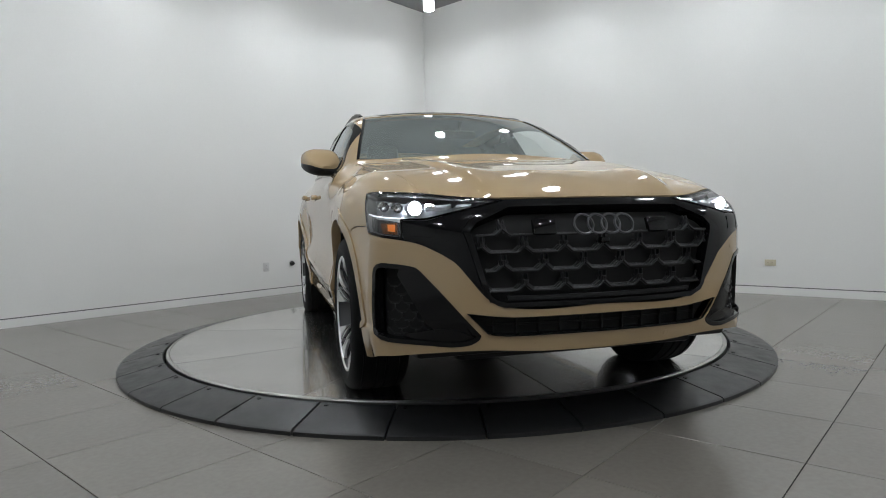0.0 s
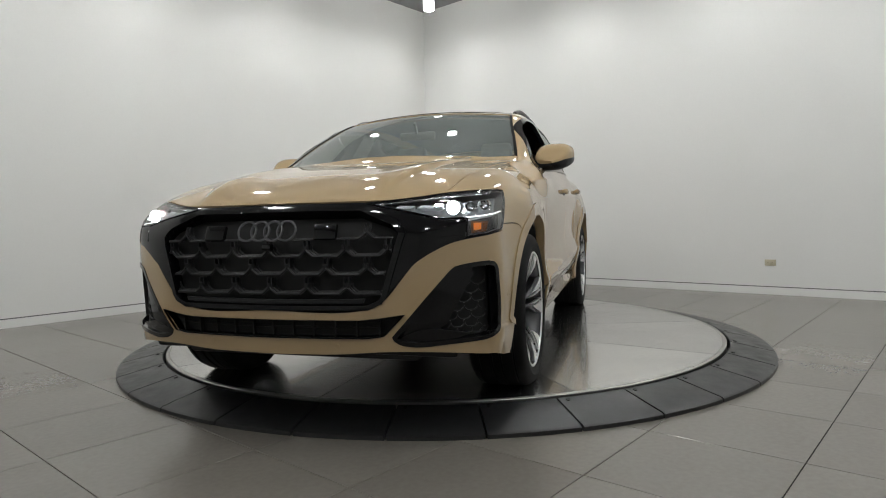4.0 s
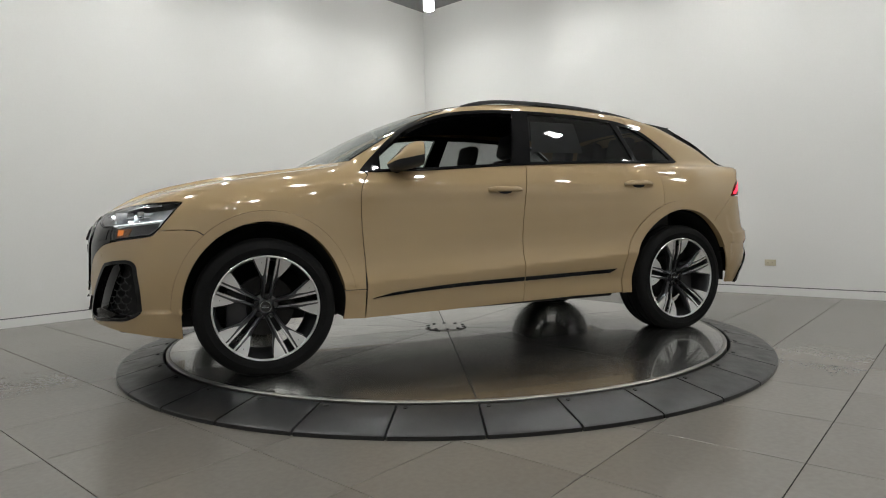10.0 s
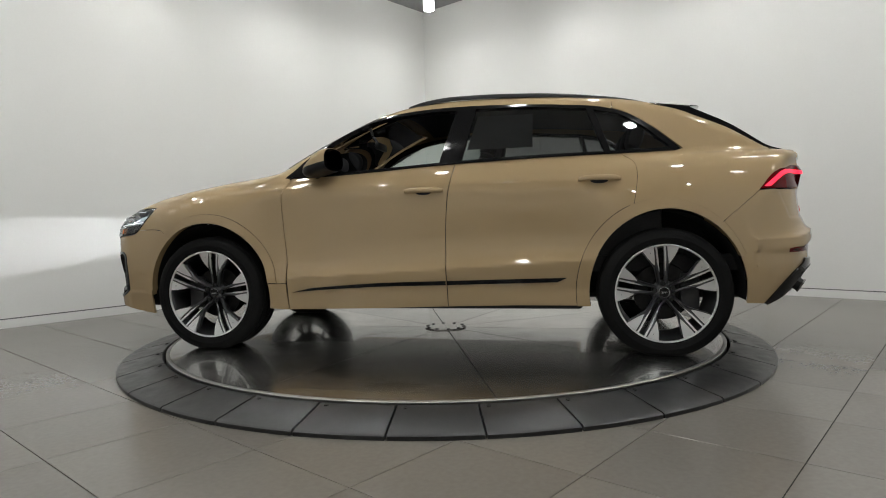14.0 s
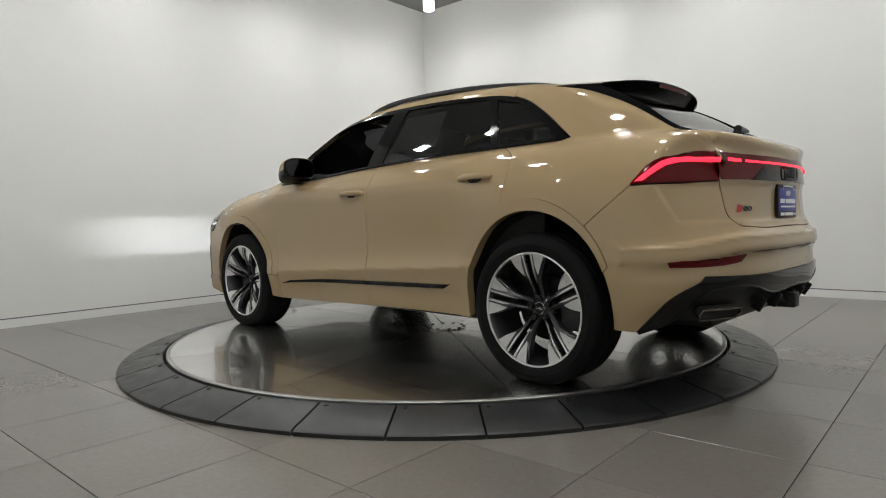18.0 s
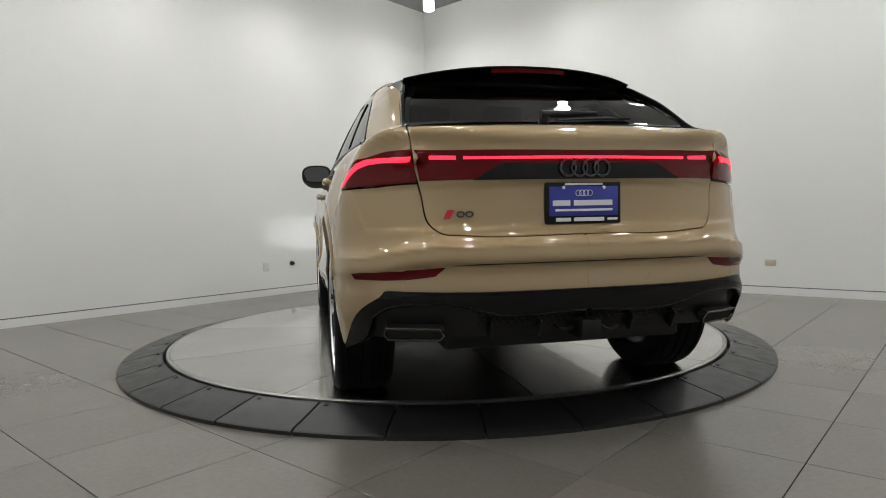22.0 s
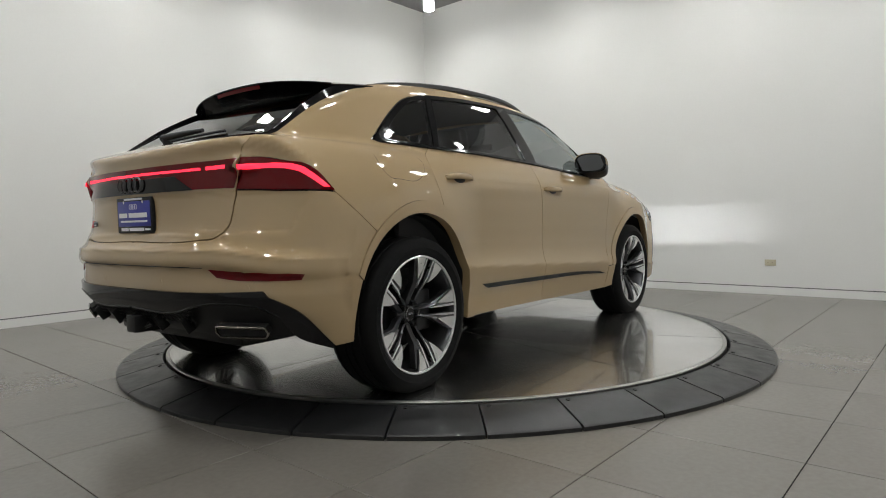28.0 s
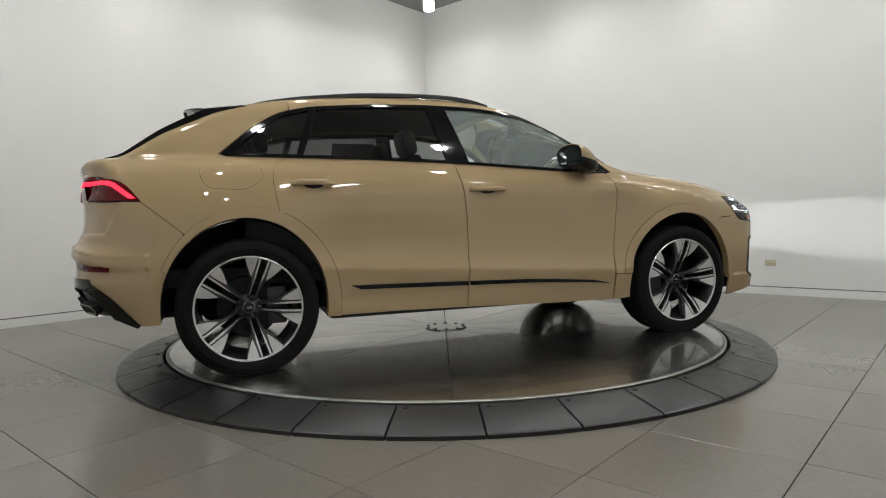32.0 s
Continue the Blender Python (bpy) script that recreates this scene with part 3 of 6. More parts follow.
M_LEATHER = mat("black_leather", (0.012, 0.012, 0.012), 0.5, grain=0.15, scale=90, bump=0.2)

CAR = thing("car", "beige sport utility car with black trim and alloy wheels", "car")

# outlines seen from the side
SEAM_F, SEAM_R = (1.49, 0.385, 0.505, 0.540), (-1.48, 0.385, 0.505, 0.565)
OPEN_F, OPEN_R = (1.495, 0.385, 0.445, 0.478), (-1.505, 0.385, 0.450, 0.500)
DOOR_F = [(0.925, 0.268), (0.918, 0.42), (0.920, 0.60), (0.934, 0.80), (0.940, 0.95), (0.938, 1.02), (0.925, 1.075), (0.885, 1.130)]
DOOR_B = [(-0.168, 0.290), (-0.165, 0.50), (-0.163, 0.75), (-0.172, 0.90), (-0.190, 1.05), (-0.225, 1.198)]
DOOR_R = [(-1.296, 0.842), (-1.318, 0.92), (-1.336, 1.02), (-1.344, 1.12), (-1.335, 1.17), (-1.254, 1.236)]
BELT = [(0.885, 1.150), (0.57, 1.160), (-0.13, 1.203), (-0.77, 1.228), (-1.23, 1.238), (-1.585, 1.247)]
DLO_TOP = [(-1.615, 1.255), (-1.42, 1.425), (-1.30, 1.500), (-1.21, 1.532), (-0.87, 1.575), (-0.56, 1.592), (-0.32, 1.597), (-0.08, 1.592), (0.15, 1.572), (0.30, 1.548), (0.44, 1.508), (0.61, 1.428), (0.80, 1.275), (0.925, 1.155)]


def cut(pts, x0, x1, n=14):
    """The stretch of an outline between two lengths along the car."""
    p = sorted(pts)
    f = spl(*p)
    return [(x, float(f(x))) for x in np.linspace(x0, x1, n)]


def build_body():
    # door and wing panels
    arch_f = lambda a0, a1: curve("s", arc(*SEAM_F, a0, a1), True, 0.02)
    arch_r = lambda a0, a1: curve("s", arc(*SEAM_R, a0, a1), True, 0.02)
    hood_edge = [(0.955, 0.795), (1.2, 0.785), (1.5, 0.770), (1.8, 0.748), (2.05, 0.722)]
    lamp_top = [(0.700, 0.966), (0.80, 0.976), (0.875, 0.984)]
    # front wing
    wing = cat(curve("s", [(0.995, 0.45), (0.925, 0.45)], False), curve("s", DOOR_F[2:]), curve("t", hood_edge), curve("f", lamp_top, True, 0.02),
               curve("s", [(1.913, 0.980), (1.987, 0.892), (2.043, 0.826)], True, 0.02), curve("s", [(2.043, 0.826), (1.956, 0.829), (1.88, 0.826), (1.838, 0.816), (1.820, 0.800)], True, 0.02), curve("s", arc(*SEAM_F, 50.5, 173), True, 0.02))
    both("front_wing", [panel_data(wing, (0, 0.85, 0.55), gap=0.0018)], M_PAINT, CAR)
    fd = cat(curve("s", DOOR_F), curve("s", [p for p in BELT if p[0] > -0.2] + [(-0.225, 1.205)]), curve("s", DOOR_B[::-1]), curve("s", [(-0.168, 0.290), (0.4, 0.275), (0.925, 0.268)], False))
    both("front_door", [panel_data(fd, (0, 1, 0), 0.015, gap=0.003)], M_PAINT, CAR)
    rd = cat(curve("s", DOOR_B), curve("s", [(-0.225, 1.208), (-0.77, 1.228), (-1.254, 1.238)]), curve("s", DOOR_R[::-1]), curve("s", arc(*SEAM_R, 68, -9), True, 0.02), curve("s", [(-0.98, 0.297), (-0.6, 0.298), (-0.168, 0.290)], False))
    both("rear_door", [panel_data(rd, (0, 1, 0), 0.015, gap=0.003)], M_PAINT, CAR)
    # rear quarter with the pillar behind the glass
    quarter = cat(curve("s", arc(*SEAM_R, 132, 69), True, 0.02), curve("s", DOOR_R), curve("s", [(-1.254, 1.240), (-1.45, 1.245), (-1.60, 1.25)]), curve("s", [(-1.635, 1.258), (-1.42, 1.437), (-1.30, 1.512), (-1.22, 1.542)]),
                  curve("t", [(-1.22, 0.66), (-1.4, 0.64), (-1.62, 0.61), (-1.72, 0.60)]), curve("t", [(-1.72, 0.60), (-1.95, 0.645), (-2.20, 0.69)]), curve("t", [(-2.20, 0.692), (-2.26, 0.692)]),
                  curve("r", [(0.6885, 1.172), (0.6865, 1.131)], False), curve("r", [(0.70, 1.131), (0.77, 1.130), (0.845, 1.112)]), curve("s", [(-2.12, 1.09), (-2.03, 0.99)], False), curve("s", [(-2.03, 0.985), (-1.93, 0.900), (-1.828, 0.8135)]))
    both("rear_quarter", [panel_data(quarter, (-0.25, 0.85, 0.45), 0.022, gap=0.0008)], M_PAINT, CAR)
    # wheel arch mouldings
    af = cat(curve("s", arc(*SEAM_F, 0, 173), True, 0.02), curve("s", arc(*OPEN_F, 172, -2), True, 0.02))
    ar = cat(curve("s", arc(*SEAM_R, -9, 156), True, 0.02), curve("s", arc(*OPEN_R, 156, -10), True, 0.02))
    both("wheel_arch_moulding", [panel_data(af, (0, 1, 0), 0.024, gap=0.0018, lift=0.006, skirt=0.05)], M_PAINT, CAR)
    both("wheel_arch_moulding", [panel_data(ar, (0, 1, 0), 0.024, gap=0.0018, lift=0.006, skirt=0.05)], M_PAINT, CAR)
    # sill ends behind the front wheel and ahead of the rear one
    s1 = cat(curve("s", [(0.925, 0.268), (0.925, 0.447), (1.051, 0.449)], False), curve("s", arc(*OPEN_F, 172, 193), True, 0.02))
    both("sill_end", [panel_data(s1, (0, 1, 0), 0.03)], M_PAINT, CAR)
    # roof with the screen pillars
    he = curve("s", cut(DLO_TOP, 0.93, -1.215, 60), False)
    re_ = curve("t", [(-1.22, 0.66), (-1.4, 0.64), (-1.62, 0.61), (-1.72, 0.60)])
    ws_top, ws_side = [(0.33, 0.0), (0.325, 0.3), (0.29, 0.52), (0.26, 0.60)], [(0.26, 0.612), (0.5, 0.662), (0.75, 0.725), (0.955, 0.772)]
    wt, wsd = curve("t", ws_top), curve("t", ws_side)
    wb = curve("t", [(0.955, 0.775), (1.06, 0.62), (1.13, 0.4), (1.165, 0.0)])
    ws = cat(wt, wsd, wb)
    ws = cat(ws, mirror(ws))
    rl = cat(he, re_, mirror(re_), mirror(he), mirror(cat(wt, wsd)), wt, wsd)
    put("roof", sheet("roof", [panel_data(rl, (0, 0, 1), 0.035)], M_PAINT), CAR)
    put("windscreen", sheet("windscreen", [panel_data(ws, (0.45, 0, 1), 0.04, lift=-0.004, skirt=0)], M_GLASS), CAR, None, "clear windscreen").visible_shadow = False
    wo = curve("t", [(x, y + 0.016) for x, y in ws_side])
    both("screen_trim", [panel_data(cat(wsd, wo[::-1]), (0.45, 0.3, 1), 0.03, gap=0.0, lift=0.003, skirt=0.008)], M_GLOSS, CAR, "black strip along the windscreen pillar")
    # bonnet
    hl = cat(curve("t", [(1.17, 0.0), (1.135, 0.4), (1.065, 0.62), (0.965, 0.785)]), curve("t", hood_edge), curve("f", [(0.700, 0.966), (0.60, 0.950), (0.5, 0.939), (0.3, 0.935), (0.0, 0.935)]))
    hl = cat(hl, mirror(hl))
    put("bonnet", sheet("bonnet", [panel_data(hl, (0.25, 0, 1), 0.016, gap=0.002)], M_PAINT), CAR)
    # rear window
    rw = cat(curve("t", [(-1.66, 0.0), (-1.66, 0.3), (-1.68, 0.57)]), curve("t", [(-1.72, 0.585), (-1.95, 0.63), (-2.20, 0.675)]), curve("t", [(-2.22, 0.66), (-2.26, 0.4), (-2.275, 0.0)]))
    rw = cat(rw, mirror(rw))
    put("rear_window", sheet("rear_window", [panel_data(rw, (-0.4, 0, 1), 0.04, skirt=0.01)], M_TINT), CAR)
    # tailgate
    tg = cat(curve("t", [(-2.28, 0.0), (-2.265, 0.4), (-2.225, 0.67)]), curve("t", [(-2.23, 0.684), (-2.26, 0.686)], False), curve("r", [(0.6855, 1.172), (0.680, 1.10), (0.650, 0.95), (0.622, 0.83), (0.59, 0.80), (0.5, 0.788), (0.0, 0.782)], True, 0.02))
    tg = cat(tg, mirror(tg))
    put("tailgate", sheet("tailgate", [panel_data(tg, (-1, 0, 0.35), 0.016, gap=0.0015)], M_PAINT), CAR)
    # rear bumper, one half on each side of the middle
    rb = cat(curve("r", [(0.01, 0.779), (0.5, 0.785), (0.59, 0.796), (0.625, 0.826), (0.654, 0.95), (0.665, 0.993)], True, 0.02), curve("r", [(0.668, 0.993), (0.76, 0.990), (0.82, 0.985)]),
             curve("s", [(-2.12, 0.985), (-2.03, 0.982)], False), curve("s", [(-2.03, 0.983), (-1.931, 0.8985), (-1.829, 0.812)]), curve("s", arc(*SEAM_R, 133, 156), True, 0.02), curve("s", arc(*OPEN_R, 156, 187), True, 0.02),
             curve("s", [(-1.955, 0.318), (-2.05, 0.315)], False), curve("s", [(-2.07, 0.33), (-2.22, 0.49), (-2.30, 0.545)]), curve("r", [(0.80, 0.572), (0.6, 0.566), (0.01, 0.562)]), curve("r", [(-0.0015, 0.562), (-0.0015, 0.776)], False, 0.012))
    d = panel_data(rb, (-0.72, 0.69, 0.08), 0.0125)
    m = d[0] * (1, -1, 1), d[1] * (1, -1, 1), [f[::-1] for f in d[2]]
    put("rear_bumper", sheet("rear_bumper", [d, m], M_PAINT), CAR)
    # front bumper with openings for the intakes
    SLOT = [(-0.0015, 0.450), (0.40, 0.452), (0.50, 0.462), (0.582, 0.474), (0.500, 0.388), (0.43, 0.379), (0.01, 0.376)]
    fb = cat(curve("f", [(-0.0015, 0.488), (0.40, 0.490), (0.455, 0.500), (0.50, 0.530), (0.578, 0.622), (0.62, 0.674), (0.706, 0.730), (0.756, 0.754), (0.809, 0.768), (0.888, 0.783)], True, 0.02), curve("s", [(2.075, 0.796), (2.046, 0.821)], False),
             curve("s", [(2.043, 0.8255), (1.956, 0.8265), (1.88, 0.8235), (1.839, 0.8135), (1.822, 0.798)]), curve("s", arc(*SEAM_F, 49.5, 2), True, 0.02), curve("s", [(1.995, 0.395), (1.945, 0.39), (1.940, 0.238)], False), curve("s", [(1.940, 0.238), (2.05, 0.256), (2.163, 0.284)]),
             curve("f", [(0.88, 0.290), (0.729, 0.312), (0.511, 0.322), (0.3, 0.310), (0.01, 0.304)]), curve("f", [(-0.0015, 0.304), (-0.0015, 0.376)], False, 0.012))
    INTAKE = cat(curve("f", [(0.530, 0.384), (0.560, 0.417), (0.672, 0.550), (0.726, 0.614), (0.752, 0.645)], True, 0.02), curve("f", [(0.768, 0.659), (0.80, 0.667), (0.85, 0.674), (0.885, 0.676)], True, 0.02),
                 curve("s", [(2.176, 0.670), (2.160, 0.655), (2.150, 0.594), (2.138, 0.481), (2.135, 0.408)], True, 0.02), curve("s", [(2.142, 0.392), (2.165, 0.376), (2.20, 0.360)], True, 0.02), curve("f", [(0.868, 0.354), (0.734, 0.347), (0.61, 0.342), (0.560, 0.352), (0.536, 0.368)], True, 0.02))
    fbu = cat(curve("f", SLOT, False, 0.02))
    # the slot is open to the middle line: the outline runs round it
    ring = cat(fb, fbu[::-1])
    d = panel_data(ring, (0.74, 0.66, 0.05), 0.016, gap=0.0008, holes=[INTAKE])
    m = d[0] * (1, -1, 1), d[1] * (1, -1, 1), [f[::-1] for f in d[2]]
    put("front_bumper", sheet("front_bumper", [d, m], M_PAINT), CAR)
    return INTAKE


INTAKE = build_body()


LOADED = 0.3775                 # height of the wheel centres above the plate


def build_wheels():
    bm = bmesh.new()
    lathe(bm, [(0.294, 0.128), (0.302, 0.137), (0.318, 0.1415), (0.335, 0.1425), (0.3365, 0.1435), (0.340, 0.1425), (0.358, 0.139), (0.375, 0.130), (0.386, 0.118), (0.391, 0.100), (0.3925, 0.094), (0.386, 0.090), (0.3865, 0.084), (0.3935, 0.080), (0.394, 0.030), (0.387, 0.027), (0.387, 0.018), (0.394, 0.015),
               (0.394, -0.015), (0.387, -0.018), (0.387, -0.027), (0.394, -0.030), (0.3935, -0.08), (0.3865, -0.084), (0.386, -0.09), (0.3925, -0.094), (0.386, -0.118), (0.37, -0.133), (0.33, -0.1425), (0.285, -0.13)], 192)
    for v in bm.verts:
        near = max(0.0, 1 - abs(math.hypot(v.co.x, v.co.y) - 0.355) / 0.04) * max(0.0, v.co.y / 0.378 - 0.8) * 5 * max(0.0, 1 - abs(v.co.x) / 0.14)
        v.co.z += math.copysign(0.007 * near, v.co.z)
        v.co.y = min(v.co.y, LOADED)
    tyre = mesh_of(bm, "tyre", M_TYRE, 40)
    bm = bmesh.new()
    lathe(bm, [(0.289, 0.130), (0.286, 0.124), (0.281, 0.118), (0.272, 0.10), (0.262, 0.03), (0.255, -0.10), (0.285, -0.13)], 96)
    barrel = mesh_of(bm, "rim_barrel", M_ALLOY_DARK, 40)
    bm = bmesh.new()
    lathe(bm, [(0.2885, 0.1285), (0.2900, 0.1345), (0.2870, 0.1365), (0.2800, 0.1345), (0.2780, 0.128)], 96)
    lip = mesh_of(bm, "rim_lip", M_ALLOY, 40)

    def dish(x, y):
        r = math.hypot(x, y)
        return 0.118 - 0.070 * max(0.0, min(1.0, (0.245 - r) / 0.185)) ** 1.1

    # a pair of spokes with a slot between; machined outer faces, dark inner legs
    fifth = 2 * math.pi / 5
    leg, face, blade, face2, blade2 = (bmesh.new() for _ in range(5))
    for s in (-1, 1):
        def sheet_of(bm, pts, up, deep):
            top = [bm.verts.new((x, s * y, dish(x, y) + up)) for x, y in pts]
            low = [bm.verts.new((x, s * y, dish(x, y) - deep)) for x, y in pts]
            n = len(pts)
            for i in range(n):
                j = (i + 1) % n
                bm.faces.new((top[i], top[j], low[j], low[i]))
            bm.faces.new(top)
            bm.faces.new(low[::-1])
        # dark leg with a ridge, falling towards the window
        legs = []
        for x, a, b, c in ((0.045, 0.010, 0.019, 0.029), (0.10, 0.0150, 0.023, 0.033), (0.15, 0.0160, 0.028, 0.040), (0.20, 0.0170, 0.042, 0.0705), (0.245, 0.0180, 0.060, 0.0995), (0.2715, 0.0195, 0.056, 0.0900)):
            z = dish(x, b)
            legs.append([leg.verts.new(v) for v in ((x, s * a, z - 0.045), (x, s * a, z - 0.001), (x, s * b, z + 0.005), (x, s * c, z - 0.010), (x, s * c, z - 0.045))])
        for p, q in zip(legs, legs[1:]):
            for k in range(4):
                leg.faces.new((p[k], p[k + 1], q[k + 1], q[k]))
        # machined wedge at the rim
        sheet_of(face if s > 0 else face2, [(0.170, 0.0400), (0.182, 0.0520), (0.218, 0.0775), (0.2590, 0.1010), (0.2665, 0.0815), (0.272, 0.061), (0.2760, 0.0385), (0.225, 0.0375)], 0.010, 0.005)
        # machined edge beside the slot
        sheet_of(blade if s > 0 else blade2, [(0.128, 0.0165), (0.190, 0.0265), (0.2774, 0.0290), (0.2780, 0.0190), (0.19, 0.0165)], 0.010, 0.005)
    for b in (leg, face, blade, face2, blade2):
        bmesh.ops.recalc_face_normals(b, faces=b.faces)
    leg, face, blade = mesh_of(leg, "spoke", M_ALLOY_DARK, 30), mesh_of(face, "machined_face", M_ALLOY, 30), mesh_of(blade, "machined_edge", M_ALLOY, 30)
    face2, blade2 = mesh_of(face2, "machined_face", M_ALLOY, 30), mesh_of(blade2, "machined_edge", M_ALLOY, 30)
    bm = bmesh.new()
    lathe(bm, [(0.0, 0.088), (0.038, 0.088), (0.046, 0.080), (0.070, 0.070), (0.078, 0.03)], 48)
    hubm = mesh_of(bm, "hub", M_ALLOY_DARK, 40)
    bm = bmesh.new()
    lathe(bm, [(0.0, 0.100), (0.027, 0.100), (0.029, 0.098)], 40)
    cap = mesh_of(bm, "centre_cap", M_GLOSS, 40)
    bm = bmesh.new()
    lathe(bm, [(0.029, 0.098), (0.0298, 0.1005), (0.0312, 0.100), (0.0318, 0.088)], 40)
    capring = mesh_of(bm, "cap_ring", M_CHROME, 40)
    bm = bmesh.new()
    for k in range(4):
        tube(bm, [((-0.0126 + 0.0084 * k) + 0.0055 * math.cos(a), 0.0055 * math.sin(a), 0.1006) for a in [2 * math.pi * i / 16 for i in range(16)]], 0.0009, 5, True)
    rings = mesh_of(bm, "cap_rings", M_CHROME, 40)
    bm = bmesh.new()
    lathe(bm, [(0.0, 0.092), (0.008, 0.092), (0.0095, 0.097), (0.0145, 0.095), (0.0165, 0.066)], 14)
    nut = mesh_of(bm, "wheel_bolt", M_BOLT, 40)
    bm = bmesh.new()
    lathe(bm, [(0.075, 0.035), (0.172, 0.035), (0.175, 0.032), (0.175, 0.006), (0.075, 0.006)], 64)
    brake = mesh_of(bm, "brake_disc", M_STEEL, 40)
    bm = bmesh.new()
    lathe(bm, [(0.0, 0.06), (0.075, 0.06), (0.09, 0.02), (0.165, 0.0), (0.17, -0.05), (0.06, -0.09)], 48)
    back = mesh_of(bm, "brake_shield", M_DARK, 40)
    bm = bmesh.new()
    box(bm, (0.10, -0.11, 0.005), (0.215, 0.11, 0.062), bevel=0.015)
    cal = mesh_of(bm, "brake_caliper", M_CALIPER, 40)
    for x, y, turn in ((1.499, 1, 45), (1.499, -1, 9), (-1.499, 1, 60), (-1.499, -1, 71)):
        w = put("wheel", None, CAR, Matrix.Translation((x, y * (0.825 if x > 0 else 0.838), LOADED)) @ Matrix.Rotation(radians(-90 * y), 4, "X"))
        wide = Matrix.Diagonal((1.025, 1.025, 1, 1))
        put("tyre", tyre, w, Matrix.Rotation(0 if y > 0 else math.pi, 4, "Z"))
        for nm, me in (("rim_barrel", barrel), ("rim_lip", lip)):
            put(nm, me, w, wide)
        for nm, me in (("hub", hubm), ("centre_cap", cap), ("cap_ring", capring), ("cap_rings", rings)):
            put(nm, me, w, pose(0, 0, -0.038))
        for nm, me in (("brake_disc", brake), ("brake_shield", back)):
            put(nm, me, w, pose(0, 0, -0.040))
        put("brake_caliper", cal, w, pose(0, 0, -0.040) @ Matrix.Rotation(0 if x * y > 0 else math.pi, 4, "Z"))
        for i in range(5):
            m = Matrix.Rotation(fifth * i + radians(turn), 4, "Z")
            for nm, me in (("spoke", leg), ("machined_face", face), ("machined_edge", blade), ("machined_face", face2), ("machined_edge", blade2)):
                put(nm, me, w, m @ wide)
            a = fifth * i + radians(turn)
            put("wheel_bolt", nut, w, pose(0.056 * math.cos(a), 0.056 * math.sin(a), -0.022))


build_wheels()

# ---------------------------------------------------------------- fitted parts of the car
def mount(tag, a, b, lift=0.0):
    """A pose on the body: local x runs along it, y up, z outward."""
    p = curve(tag, [(a, b), (a, b + 1e-4)], False)[0]
    n = Vector(normal_at(p[None])[0])
    x = Vector((0, 0, 1)).cross(n).normalized()
    y = n.cross(x)
    m = Matrix((x, y, n)).transposed().to_4x4()
    m.translation = Vector(p) + n * lift
    return m


def flip_y(m):
    """The same pose on the car's other side (for parts that are alike left and right)."""
    k = Matrix.Diagonal((1, -1, 1, 1))
    f = Matrix.Diagonal((-1, 1, 1, 1))
    return k @ m @ f


def lifted(c, d):
    return c + normal_at(c) * d


def line_part(name, pts, r, material, parent, label="", seg=8, closed=False):
    bm = bmesh.new()
    tube(bm, [tuple(p) for p in pts], r, seg, closed)
    bmesh.ops.recalc_face_normals(bm, faces=bm.faces)
    return part(name, bm, material, parent, label)


def pair_line(name, pts, r, material, parent, label="", seg=8):
    line_part(name, pts, r, material, parent, label, seg)
    line_part(name, np.asarray(pts) * (1, -1, 1), r, material, parent, label, seg)


# mirror metal coloured dark for the dim surroundings it would reflect
M_MIRROR = mat("mirror_dark_reflection", (0.12, 0.125, 0.13), 0.03, metal=1.0)
M_GRILLE = mat("dark_grille_plastic", (0.008, 0.0083, 0.009), 0.42, grain=0.1, scale=200, spec=0.35)
M_LAMPBACK = mat("lamp_reflector_grey", (0.42, 0.43, 0.44), 0.4, metal=0.2, grain=0.2, scale=30)
M_HEAD = glow("headlamp_glow", (0.93, 0.97, 1.0), 90)
M_SMOKE = mat("smoked_lamp_plastic", (0.06, 0.06, 0.062), 0.2, metal=0.3)
M_AMBERDULL = mat("dull_amber", (0.16, 0.055, 0.012), 0.25)
M_GUIDE = mat("light_guide_plastic", (0.62, 0.64, 0.66), 0.25)
M_BEAM = glow("low_beam_glow", (0.93, 0.97, 1.0), 85000)
M_DARKRING = mat("dark_metal_badge", (0.10, 0.10, 0.105), 0.3, metal=0.9)
M_PLATE = mat("blue_plate", (0.035, 0.045, 0.30), 0.4, grain=0.05, scale=60)
M_PLATEBAR = mat("white_print", (0.8, 0.8, 0.82), 0.5)
M_PAPER = mat("paper_back", (0.20, 0.20, 0.20), 0.8, grain=0.1, scale=8)
M_REDBADGE = mat("red_badge", (0.45, 0.02, 0.03), 0.35)
M_TRIM_METAL = mat("dark_exhaust_trim", (0.16, 0.145, 0.13), 0.25, metal=1.0)
M_RAIL = mat("satin_black_rail", (0.02, 0.02, 0.022), 0.4)
M_CABIN = mat("black_cabin_trim", (0.010, 0.010, 0.011), 0.6, grain=0.2, scale=70)


